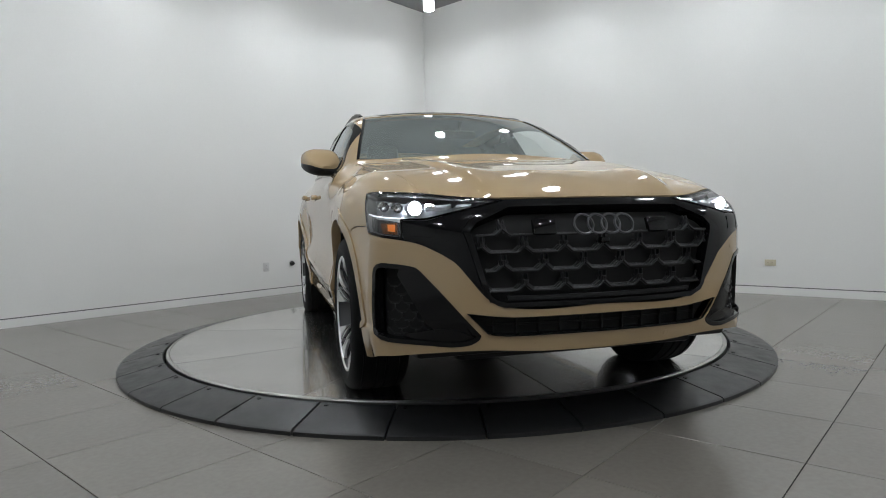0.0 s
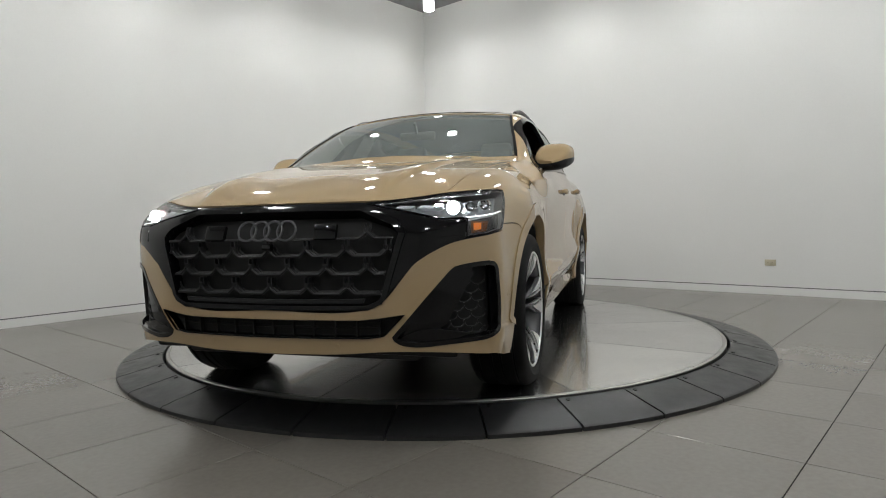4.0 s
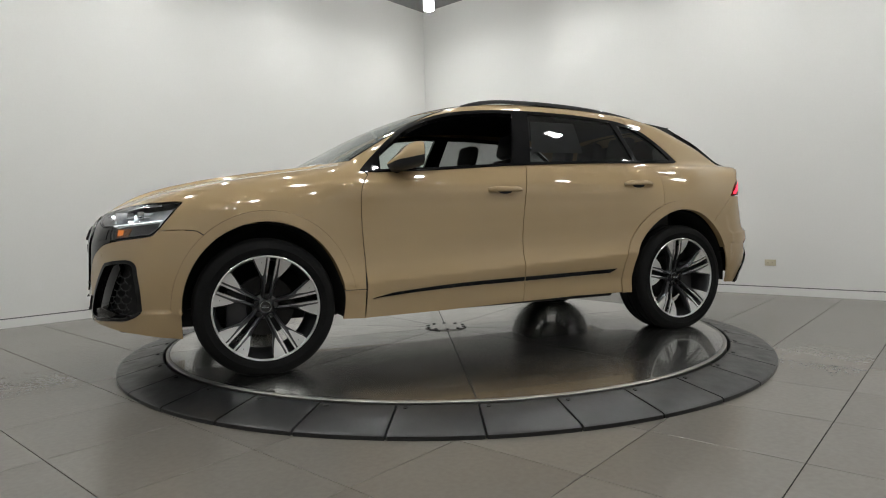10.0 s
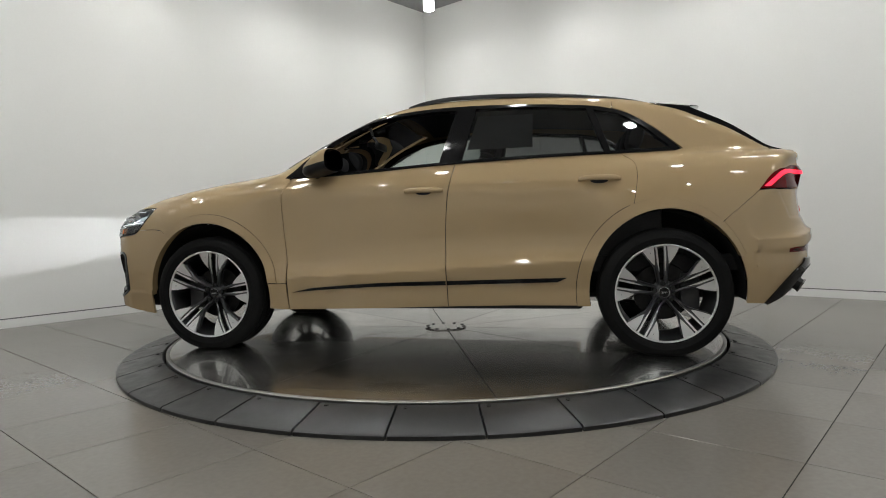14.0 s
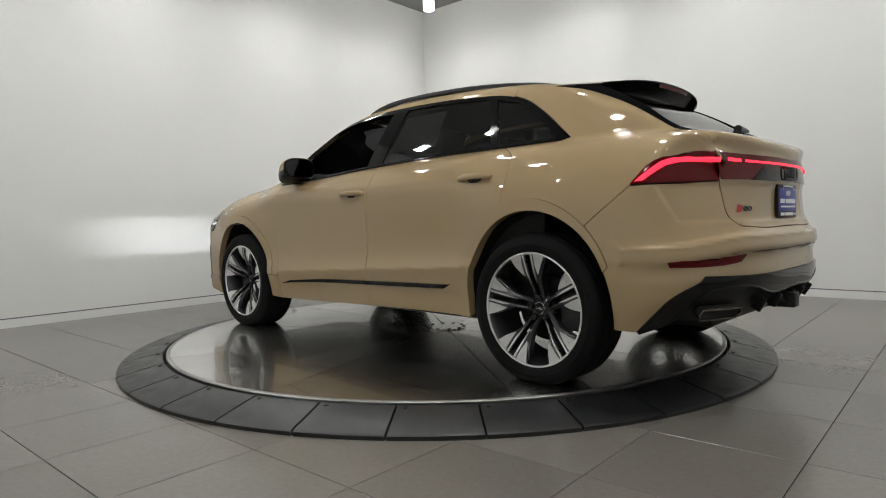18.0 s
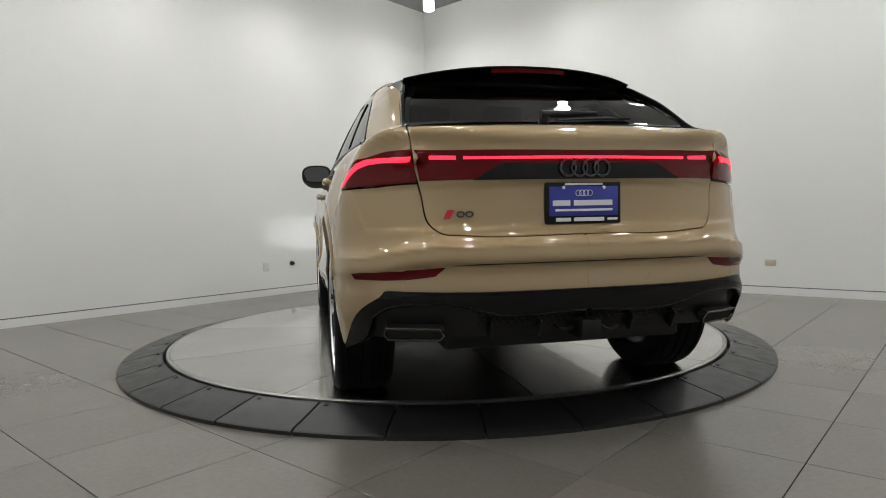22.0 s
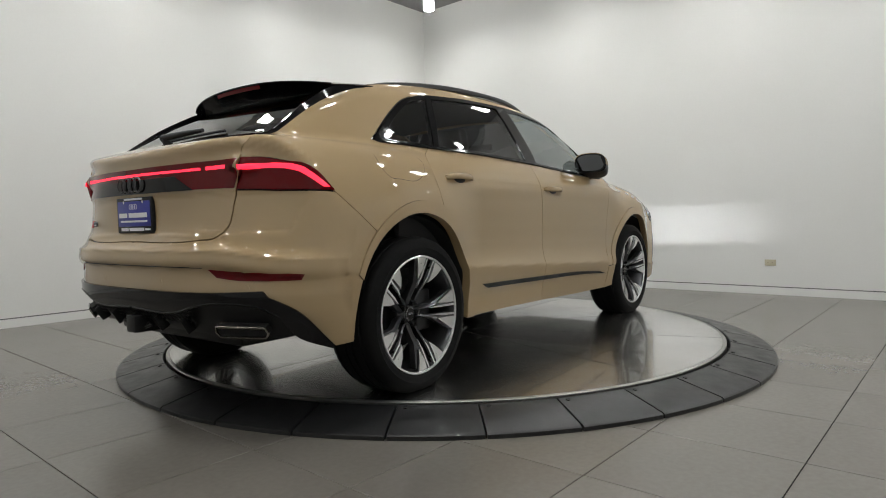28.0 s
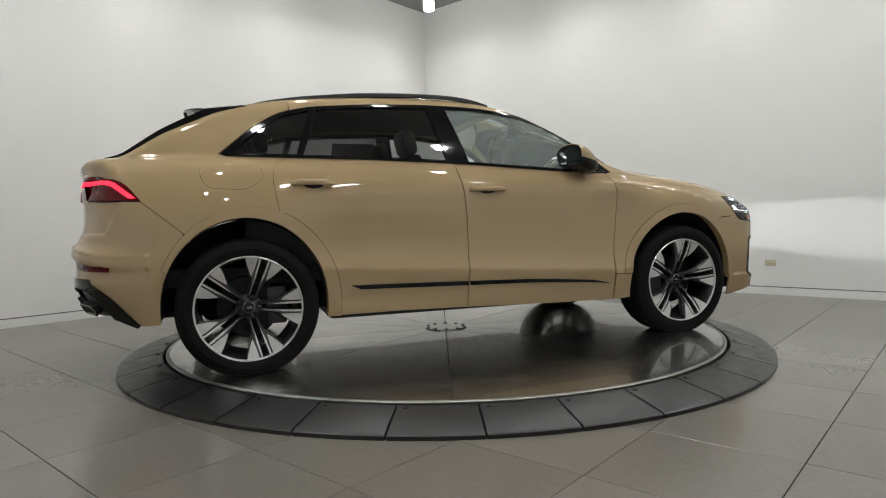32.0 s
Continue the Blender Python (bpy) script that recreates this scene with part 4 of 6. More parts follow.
def build_liner():
    """Dark inner shell behind the shut lines, wheel wells and floor."""
    side = cat(curve("s", [(-2.12, 0.45), (-2.15, 1.0), (-2.0, 1.18), (0.85, 1.10), (1.8, 0.985), (1.86, 0.95), (1.90, 0.82), (2.0, 0.77), (2.02, 0.42)], False), curve("s", arc(OPEN_F[0], OPEN_F[1], 0.49, 0.51, 0, 180)), curve("s", [(1.0, 0.30), (-0.98, 0.31)], False), curve("s", arc(OPEN_R[0], OPEN_R[1], 0.49, 0.53, 0, 172)))
    both("inner_panel", [panel_data(side, (0, 1, 0), 0.06, lift=-0.022, skirt=0)], M_DARK, CAR)
    hood = cat(curve("t", [(1.2, 0.0), (1.0, 0.74)], False), curve("t", [(1.85, 0.70), (2.1, 0.52), (2.25, 0.0)], False))
    put("bonnet_liner", sheet("bonnet_liner", [panel_data(cat(hood, mirror(hood)), (0.2, 0, 1), 0.07, lift=-0.03, skirt=0)], M_DARK), CAR)
    deck = cat(curve("t", [(-2.18, 0.0), (-2.1, 0.66)], False), curve("t", [(-2.15, 0.80), (-2.25, 0.76)], False), curve("t", [(-2.34, 0.5), (-2.38, 0.0)], False))
    put("deck_liner", sheet("deck_liner", [panel_data(cat(deck, mirror(deck)), (-0.3, 0, 1), 0.06, lift=-0.02, skirt=0)], M_DARK), CAR)
    back = curve("r", [(0.0, 1.2), (0.68, 1.17), (0.83, 1.08), (0.84, 0.6), (0.6, 0.4), (0.0, 0.4)], False)
    put("tail_liner", sheet("tail_liner", [panel_data(cat(back, mirror(back)), (-1, 0, 0), 0.06, lift=-0.03, skirt=0)], M_DARK), CAR)
    face = curve("f", [(0.0, 0.91), (0.6, 0.90), (0.85, 0.80), (0.85, 0.36), (0.6, 0.33), (0.0, 0.32)], False)
    put("nose_liner", sheet("nose_liner", [panel_data(cat(face, mirror(face)), (1, 0, 0), 0.06, lift=-0.15, skirt=0)], M_DARK), CAR)
    for x in (1.499, -1.503):
        for s in (1, -1):
            bm = bmesh.new()
            rz = 0.47 if x > 0 else 0.49
            rows = []
            for k in range(25):
                a = radians(-6 + 192 * k / 24)
                rows.append([bm.verts.new((x + 0.455 * math.cos(a), s * y, 0.385 + rz * math.sin(a))) for y in (0.93, 0.60, 0.58, 0.45)])
                rows[-1][2].co = Vector((x + 0.40 * math.cos(a), s * 0.56, 0.385 + 0.42 * math.sin(a)))
                rows[-1][3].co = Vector((x, s * 0.56, 0.385))
            for a, b in zip(rows, rows[1:]):
                for j in range(3):
                    bm.faces.new((a[j], a[j + 1], b[j + 1], b[j]))
            part("wheel_well", bm, M_DARK, CAR)
    for lo, hi in (((-1.02, -0.78, 0.255), (1.02, 0.78, 0.36)), ((-2.25, -0.55, 0.30), (-1.0, 0.55, 0.42)), ((1.0, -0.58, 0.25), (2.25, 0.58, 0.36))):
        bm = bmesh.new()
        box(bm, lo, hi, bevel=0.02)
        part("underbody", bm, M_SATIN, CAR)
    for lo, hi in (((1.95, -0.76, 0.272), (2.26, 0.76, 0.33)),):
        bm = bmesh.new()
        box(bm, lo, hi, bevel=0.02)
        part("air_dam", bm, M_SATIN, CAR)


def rings_badge(name, m, r, pitch, thick, material, label):
    b = put(name, None, CAR, m, label)
    for k in range(4):
        bm = bmesh.new()
        tube(bm, [((k - 1.5) * pitch + r * math.cos(a), r * math.sin(a), 0.004) for a in [2 * math.pi * i / 36 for i in range(36)]], thick, 8, True)
        part("ring", bm, material, b)
    return b


def build_front():
    G_OUT = [(0.0, 0.921), (0.395, 0.918), (0.550, 0.854), (0.590, 0.806), (0.512, 0.545), (0.492, 0.518), (0.435, 0.494), (0.0, 0.489)]
    G_IN = [(0.0, 0.895), (0.390, 0.892), (0.530, 0.834), (0.562, 0.800), (0.490, 0.546), (0.470, 0.528), (0.430, 0.514), (0.0, 0.510)]
    out, inn = curve("f", G_OUT, False), curve("f", G_IN, False)
    out, inn = cat(out, mirror(out)), cat(inn, mirror(inn))
    grille = put("grille", None, CAR, None, "black honeycomb radiator grille")
    put("grille_frame", sheet("grille_frame", [panel_data(out, (1, 0, 0), 0.03, gap=0.001, holes=[inn], lift=0.006, skirt=0.05)], M_GLOSS), grille)
    put("backing", sheet("backing", [panel_data(inn, (1, 0, 0), 0.05, gap=-0.01, lift=-0.05, skirt=0)], M_DARK), grille)
    strip = cat(curve("f", [(0.0, 0.536), (0.425, 0.540)], False), curve("f", [(0.418, 0.522), (0.0, 0.518)], False))
    put("lower_strip", sheet("lower_strip", [panel_data(cat(strip, mirror(strip)), (1, 0, 0), 0.03, lift=0.004, skirt=0.02)], M_GRILLE), grille, None, "satin grey lower strip")
    inn2 = np.array([(y, z) for _, y, z in inn])
    # honeycomb: open cells in staggered rows
    rows = [(0.778, 0), (0.706, 1), (0.632, 0), (0.553, 1)]
    for zb, odd in rows:
        for k in range(-4, 5):
            yc = (k + (0.5 if odd else 0)) * 0.174
            for ww, hh, lift, r in ((0.166, 0.068, -0.008, 0.0058), (0.150, 0.060, -0.018, 0.0050), (0.136, 0.052, -0.030, 0.0044)):
                z1 = zb + (0.078 - hh) * 0.5
                shape = [(-ww / 2, hh * 0.66), (-ww / 2, hh * 0.36), (-ww * 0.33, 0.0), (ww * 0.33, 0.0), (ww / 2, hh * 0.36), (ww / 2, hh * 0.66)]
                pts = []
                for (a, b), (c, d) in zip(shape, shape[1:]):
                    pts += [(a + (c - a) * t, b + (d - b) * t) for t in (0, 0.33, 0.67)]
                pts.append(shape[-1])
                pp = np.array([(yc + a, z1 + b) for a, b in pts])
                ok = inside(inn2, pp)
                if zb > 0.77 and abs(yc) < 0.2:
                    ok &= pp[:, 1] < 0.79
                pp = pp[ok]
                if len(pp) < 4:
                    continue
                c3 = lifted(curve("f", pp, False, 1.0), lift)
                line_part("honeycomb_cell", c3, r, M_GRILLE, grille, seg=6)
            up = np.array([(yc + 0.087, zb + 0.070), (yc + 0.087, zb + 0.02)])
            if inside(inn2, up).all() and not (zb > 0.77 and abs(yc + 0.087) < 0.15):
                bm = bmesh.new()
                box(bm, (-0.013, -0.026, -0.020), (-0.0075, 0.026, 0.002), bevel=0.002)
                box(bm, (0.0075, -0.026, -0.020), (0.013, 0.026, 0.002), bevel=0.002)
                part("cell_bridge", bm, M_GRILLE, grille).matrix_basis = mount("f", yc + 0.087, zb + 0.046, -0.010)
    for s in (1, -1):
        bm = bmesh.new()
        box(bm, (-0.050, -0.033, -0.01), (0.050, 0.033, 0.012), bevel=0.006)
        ob = part("sensor_cover", bm, M_GLOSS, grille, "flat black sensor cover")
        ob.matrix_basis = mount("f", s * 0.262, 0.812, -0.004)
    m = mount("f", 0.0, 0.815, 0.008)
    rings_badge("front_emblem", m, 0.0425, 0.0620, 0.0044, M_DARKRING, "four dark interlocked rings")
    bm = bmesh.new()
    box(bm, (-0.02, -0.012, -0.02), (0.02, 0.012, 0.01), bevel=0.005)
    part("front_camera", bm, M_GLOSS, grille).matrix_basis = mount("f", 0.0, 0.752, 0.0)
    # black mask between grille and lamps
    mask = cat(curve("f", [(0.0, 0.931), (0.394, 0.928), (0.41, 0.919)], False), curve("f", [(0.592, 0.879), (0.72, 0.849), (0.809, 0.851)], False), curve("f", [(0.809, 0.771), (0.756, 0.757), (0.706, 0.733), (0.62, 0.677), (0.578, 0.625), (0.50, 0.534), (0.455, 0.503), (0.42, 0.492)], False),
               curve("f", [(0.436, 0.492), (0.493, 0.516), (0.514, 0.545), (0.592, 0.806), (0.552, 0.856), (0.397, 0.919), (0.0, 0.923)], False))
    both("grille_mask", [panel_data(mask, (0.85, 0.5, 0.1), 0.03, gap=0.0006, skirt=0.02)], M_GLOSS, CAR, "gloss black panel beside the grille")
    cover = curve("f", [(0.715, 0.838), (0.795, 0.838), (0.785, 0.785), (0.705, 0.780)], False)
    both("hook_cover", [panel_data(cover, (0.85, 0.5, 0.1), 0.03, lift=0.003, skirt=0.006)], M_GLOSS, CAR)
    # lamps
    lamp_o = cat(curve("f", [(0.400, 0.927), (0.50, 0.936), (0.60, 0.946), (0.70, 0.962), (0.80, 0.972), (0.873, 0.980)], True, 0.02), curve("s", [(1.917, 0.976), (1.991, 0.889), (2.049, 0.821), (2.078, 0.801)], True, 0.02),
                 curve("f", [(0.888, 0.789), (0.85, 0.782), (0.816, 0.777)], False), curve("f", [(0.813, 0.778), (0.811, 0.852)], False), curve("f", [(0.810, 0.854), (0.72, 0.853), (0.592, 0.883), (0.43, 0.918)], False))
    n_l = (0.68, 0.6, 0.42)
    lens = panel_data(lamp_o, n_l, 0.03, gap=0.002, skirt=0.0)
    rim = panel_data(lamp_o, n_l, 0.03, gap=0.0005, lift=0.0015, skirt=0.01, holes=[shrunk(lamp_o, n_l, 0.005)])
    back = panel_data(lamp_o, n_l, 0.03, gap=0.002, lift=-0.055, skirt=-0.055)
    low = cat(curve("f", [(0.814, 0.848), (0.87, 0.860)], False), curve("s", [(2.13, 0.866), (2.03, 0.874)], False), curve("s", [(2.047, 0.826), (2.078, 0.806)], False), curve("f", [(0.885, 0.793), (0.818, 0.781)], False))
    low = panel_data(low, n_l, 0.03, gap=0.0015, lift=-0.022, skirt=0.012)
    am = panel_data(curve("f", [(0.832, 0.846), (0.893, 0.843), (0.886, 0.798), (0.836, 0.793)], False), n_l, 0.03, lift=-0.016, skirt=0.008)
    core = panel_data(curve("f", [(0.840, 0.838), (0.868, 0.838), (0.868, 0.808), (0.842, 0.804)], False), n_l, 0.03, lift=-0.013, skirt=0.003)
    for f in (False, True):
        hl = put("headlamp", None, CAR, None, "clear headlamp with bright light units")
        put("housing", sheet("housing", [back], M_LAMPBACK, f), hl)
        put("lens", sheet("lens", [lens], M_LENS, f), hl).visible_shadow = False
        put("lamp_edge", sheet("lamp_edge", [rim], M_GLOSS, f), hl)
        put("lower_block", sheet("lower_block", [low], M_SMOKE, f), hl, None, "smoked grey lower lamp block")
        put("amber_reflector", sheet("amber_reflector", [am], M_AMBERDULL, f), hl, None, "dull amber side reflector")
        put("amber_marker", sheet("amber_marker", [core], M_AMBER, f), hl, None, "glowing amber side marker")
        k = np.array((1, -1 if f else 1, 1))
        drl = cat(curve("f", [(0.72, 0.857), (0.80, 0.862), (0.871, 0.868)], False), curve("s", [(2.10, 0.876), (2.018, 0.884)], False))
        line_part("light_strip", lifted(drl, -0.012) * k, 0.0026, M_WHITEGLOW, hl, "thin white light strip")
        line_part("lower_strip", lifted(curve("f", [(0.44, 0.919), (0.592, 0.887), (0.715, 0.859)], False), -0.010) * k, 0.0022, M_CHROME, hl)
        line_part("upper_strip", lifted(curve("f", [(0.46, 0.927), (0.56, 0.936), (0.66, 0.950), (0.76, 0.961), (0.86, 0.970)], True, 0.02), -0.012) * k, 0.0055, M_CHROME, hl, "bright upper trim strip")
        for y, z, ww in ((0.66, 0.921, 0.055), (0.862, 0.932, 0.040), (0.56, 0.923, 0.04)):
            bm = bmesh.new()
            prism(bm, [(-ww, -0.010), (ww * 0.6, -0.010), (ww, 0.008), (-ww * 0.6, 0.010)], -0.01, 0.004)
            ob = part("light_guide", bm, M_GUIDE, hl)
            m = mount("f", y, z, -0.026) @ Matrix.Rotation(radians(-6), 4, "Z")
            ob.matrix_basis = flip_y(m) if f else m
        # light unit deep in its tube, looking straight ahead
        px = curve("f", [(0.748, 0.898), (0.748, 0.8981)], False)[0]
        m = Matrix.Translation((px[0] - 0.016, px[1] * k[1], 0.898)) @ Matrix.Rotation(radians(90), 4, "Y")
        bm = bmesh.new()
        lathe(bm, [(0.0275, -0.055), (0.0285, 0.001), (0.030, 0.003), (0.0315, 0.0), (0.030, -0.055)], 28)
        part("projector_tube", bm, M_LAMPBACK, hl, "bright ring of the light unit").matrix_basis = m
        bm = bmesh.new()
        lathe(bm, [(0.0, -0.022), (0.016, -0.025), (0.0265, -0.032)], 24)
        part("bulb", bm, M_HEAD, hl, "bright white light source").matrix_basis = m
        for dy, dz in ((0.085, 0.010), (0.132, 0.016)):
            p3 = curve("f", [(0.722 + dy, 0.893 + dz), (0.722 + dy, 0.8931 + dz)], False)[0]
            bm = bmesh.new()
            lathe(bm, [(0.0, 0.004), (0.012, 0.002), (0.019, -0.006), (0.0195, -0.001), (0.022, 0.0), (0.023, -0.03)], 24)
            part("lens_unit", bm, M_CHROME, hl, "small round lamp lens").matrix_basis = Matrix.Translation((p3[0] - 0.035, p3[1] * k[1], p3[2])) @ Matrix.Rotation(radians(90), 4, "Y")
        px = curve("f", [(0.694, 0.905), (0.694, 0.9051)], False)[0]
        bu = Matrix.Translation((px[0] - 0.004, px[1] * k[1], 0.905))
        for lo, hi in (((-0.041, -0.018, 0.0085), (0, 0.018, 0.0100)), ((-0.041, -0.018, -0.0100), (0, 0.018, -0.0020)), ((-0.041, 0.0165, -0.0085), (0, 0.018, 0.0085)), ((-0.041, -0.018, -0.0085), (0, -0.0165, 0.0085)), ((-0.0425, -0.018, -0.0100), (-0.041, 0.018, 0.0100))):
            bm = bmesh.new()
            box(bm, lo, hi)
            part("beam_shield", bm, M_LAMPBACK, hl, smooth=None).matrix_basis = bu
        bm = bmesh.new()
        box(bm, (-0.0405, -0.0155, 0.0068), (-0.0398, 0.0155, 0.0082))
        part("beam_source", bm, M_BEAM, hl, "bright low beam light source", smooth=None).matrix_basis = bu
    # side intakes
    n_i = (0.8, 0.6, 0.0)
    it_rim = panel_data(INTAKE, n_i, 0.03, gap=-0.001, lift=0.004, skirt=0.045, holes=[shrunk(INTAKE, n_i, 0.016)])
    it_back = panel_data(INTAKE, n_i, 0.03, gap=0.002, lift=-0.06, skirt=-0.06)
    # plain flank towards the grille, rising to the rim
    flank = cat(curve("f", [(0.56, 0.372), (0.600, 0.443), (0.672, 0.532), (0.726, 0.598), (0.765, 0.644)], False), curve("f", [(0.835, 0.655), (0.845, 0.628), (0.79, 0.52), (0.74, 0.425), (0.70, 0.40), (0.60, 0.39)], False))
    flank = panel_data(flank, n_i, 0.03, lift=-0.022, skirt=0.03)
    fin = curve("f", [(0.552, 0.372), (0.60, 0.396), (0.692, 0.412), (0.75, 0.402), (0.82, 0.385), (0.74, 0.360), (0.62, 0.352)], True, 0.02)
    fin = panel_data(fin, n_i, 0.02, lift=-0.008, skirt=0.02)
    net = np.array([(0.768, 0.505), (0.842, 0.630), (0.893, 0.650), (0.899, 0.425), (0.873, 0.376), (0.80, 0.376), (0.715, 0.392)])
    for f in (False, True):
        it = put("side_intake", None, CAR, None, "black side air intake with a honeycomb insert")
        put("intake_rim", sheet("intake_rim", [it_rim], M_GLOSS, f), it)
        put("intake_back", sheet("intake_back", [it_back], M_DARK, f), it)
        put("intake_flank", sheet("intake_flank", [flank], M_GLOSS, f), it)
        put("intake_fin", sheet("intake_fin", [fin], M_GLOSS, f), it)
        for r in range(8):
            for c in range(5):
                yc, zc = 0.885 - (c + 0.5 * (r % 2)) * 0.052, 0.630 - r * 0.035
                shape = [(-0.025, 0.018), (-0.025, 0.0), (-0.014, -0.013), (0.014, -0.013), (0.025, 0.0), (0.025, 0.018)]
                pp = np.array([(yc + a, zc + b) for a, b in shape])
                pp = pp[inside(net, pp)]
                if len(pp) < 3:
                    continue
                c3 = lifted(curve("f", pp, False, 0.02), -0.030)
                line_part("mesh_cell", c3 * (1, -1 if f else 1, 1), 0.0032, M_GRILLE, it, seg=5)
    # lower slot
    slot = curve("f", [(0.0, 0.450), (0.40, 0.452), (0.50, 0.462), (0.582, 0.474), (0.500, 0.388), (0.43, 0.379), (0.0, 0.376)], False)
    slot = cat(slot, mirror(slot))
    lg = put("lower_grille", None, CAR, None, "narrow black lower air opening")
    put("slot_back", sheet("slot_back", [panel_data(slot, (1, 0, 0), 0.04, gap=0.0, lift=-0.04, skirt=-0.05)], M_DARK), lg)
    for k in range(-5, 6):
        bm = bmesh.new()
        box(bm, (-0.004, -0.036, -0.038), (0.004, 0.034, -0.020))
        part("slot_rib", bm, M_DARK, lg, smooth=None).matrix_basis = mount("f", k * 0.095, 0.414)
    pair_line("slot_bar", lifted(curve("f", [(0.0, 0.416), (0.50, 0.422)], False), -0.03), 0.004, M_DARK, lg)
    pair_line("slot_edge", lifted(curve("f", [(0.0, 0.378), (0.43, 0.381), (0.49, 0.388)], False), 0.0), 0.003, M_GLOSS, lg)
    for s in (1, -1):
        for tag, a, b in (("s", 2.028, 0.520), ("f", 0.30, 0.345), ("f", 0.73, 0.70)):
            bm = bmesh.new()
            lathe(bm, [(0.0, 0.001), (0.0095, 0.001), (0.0100, 0.0), (0.0118, 0.0005), (0.0122, -0.002)], 20)
            ob = part("parking_sensor", bm, M_PAINT, CAR)
            m = mount(tag, a, b, 0.0)
            ob.matrix_basis = m if s > 0 else flip_y(m)


def shrunk(c, n, d):
    """An outline drawn in by d in the plane across n, back on the body."""
    n, u, v = frame_of(n)
    q = np.stack([c @ u, c @ v], -1)
    keep = np.linalg.norm(q - np.roll(q, 1, axis=0), axis=1) > 1e-4
    c, q = c[keep], q[keep]
    q2 = shrink(q, d)
    return c + (q2 - q)[:, :1] * u + (q2 - q)[:, 1:] * v


def build_rear():
    # light bar on the tailgate
    red = cat(curve("r", [(0.0, 1.118), (0.35, 1.122), (0.676, 1.127)], False), curve("r", [(0.655, 1.003), (0.45, 1.004), (0.0, 1.004)], False))
    red = cat(red, mirror(red))
    tl = put("tail_light_bar", None, CAR, None, "full-width red tail light bar with a black centre")
    put("red_lens", sheet("red_lens", [panel_data(red, (-1, 0, 0), 0.03, lift=0.004, skirt=0.012)], M_RED), tl)
    mid = cat(curve("r", [(0.0, 1.066), (0.335, 1.068)], False), curve("r", [(0.335, 1.068), (0.452, 1.003)], False), curve("r", [(0.452, 1.001), (0.0, 1.001)], False))
    put("centre_panel", sheet("centre_panel", [panel_data(cat(mid, mirror(mid)), (-1, 0, 0), 0.03, lift=0.008, skirt=0.008)], M_GLOSS), tl, None, "gloss black centre panel")
    glows = [[(-0.36, 1.0935), (0.36, 1.0935), (0.36, 1.0845), (-0.36, 1.0845)]]
    for s in (1, -1):
        glows += [[(s * 0.362, 1.0935), (s * 0.485, 1.0965), (s * 0.485, 1.086), (s * 0.362, 1.0845)], [(s * 0.515, 1.099), (s * 0.618, 1.102), (s * 0.618, 1.088), (s * 0.515, 1.0855)]]
    for g in glows:
        put("light_segment", sheet("light_segment", [panel_data(curve("r", g, False), (-1, 0, 0), 0.03, gap=0.0, lift=0.0062, skirt=0.003)], M_REDGLOW), tl, None, "bright red light strip")
    # outer lamps
    ol = cat(curve("r", [(0.690, 1.128), (0.76, 1.128), (0.83, 1.112)]), curve("s", [(-2.16, 1.105), (-2.12, 1.085), (-2.035, 0.992)]), curve("s", [(-2.035, 0.990), (-2.12, 0.993)], False), curve("r", [(0.82, 0.994), (0.76, 0.998), (0.667, 1.001)]))
    n_t = (-0.75, 0.65, 0.1)
    base = panel_data(ol, n_t, 0.03, gap=-0.001, lift=0.003, skirt=0.015)
    hook = cat(curve("r", [(0.690, 1.098), (0.80, 1.104)], False), curve("s", [(-2.19, 1.100), (-2.155, 1.086), (-2.055, 1.002)], False), curve("s", [(-2.088, 1.003), (-2.170, 1.068), (-2.205, 1.080)], False), curve("r", [(0.79, 1.084), (0.690, 1.080)], False))
    hook = panel_data(hook, n_t, 0.02, gap=0.0, lift=0.0045, skirt=0.003)
    for f in (False, True):
        o = put("tail_lamp", None, CAR, None, "red wedge tail lamp with a bright strip")
        put("red_lens", sheet("red_lens", [base], M_RED, f), o)
        put("light_segment", sheet("light_segment", [hook], M_REDGLOW, f), o)
    rings_badge("rear_emblem", mount("r", 0.0, 1.045, 0.012), 0.033, 0.049, 0.0042, M_DARKRING, "four dark interlocked rings")
    # plate
    m = mount("r", 0.0, 0.905, 0.006)
    pl = put("number_plate", None, CAR, m, "blue dealer plate in a black frame")
    bm = bmesh.new()
    box(bm, (-0.165, -0.084, -0.012), (0.165, 0.084, 0.010), bevel=0.006)
    part("plate_frame", bm, M_SATIN, pl)
    bm = bmesh.new()
    box(bm, (-0.150, -0.052, 0.008), (0.150, 0.066, 0.0125), bevel=0.002)
    part("plate", bm, M_PLATE, pl)
    bars = [(0, 0.0755, 0.082, 0.0045), (-0.098, 0.000, 0.038, 0.011), (0.040, 0.000, 0.085, 0.011), (0.0, -0.0285, 0.125, 0.0045), (-0.090, -0.0665, 0.032, 0.0075), (0.022, -0.0665, 0.066, 0.0075), (0.125, -0.0665, 0.022, 0.0045)]
    for x, y, a, b in bars:
        bm = bmesh.new()
        box(bm, (x - a, y - b, 0.010), (x + a, y + b, 0.0136), bevel=0.0008)
        part("print_bar", bm, M_PLATEBAR, pl, smooth=None)
    for k in range(4):
        bm = bmesh.new()
        tube(bm, [((k - 1.5) * 0.0165 + 0.0115 * math.cos(a), 0.040 + 0.0115 * math.sin(a), 0.0128) for a in [2 * math.pi * i / 20 for i in range(20)]], 0.0013, 6, True)
        part("print_ring", bm, M_PLATEBAR, pl)
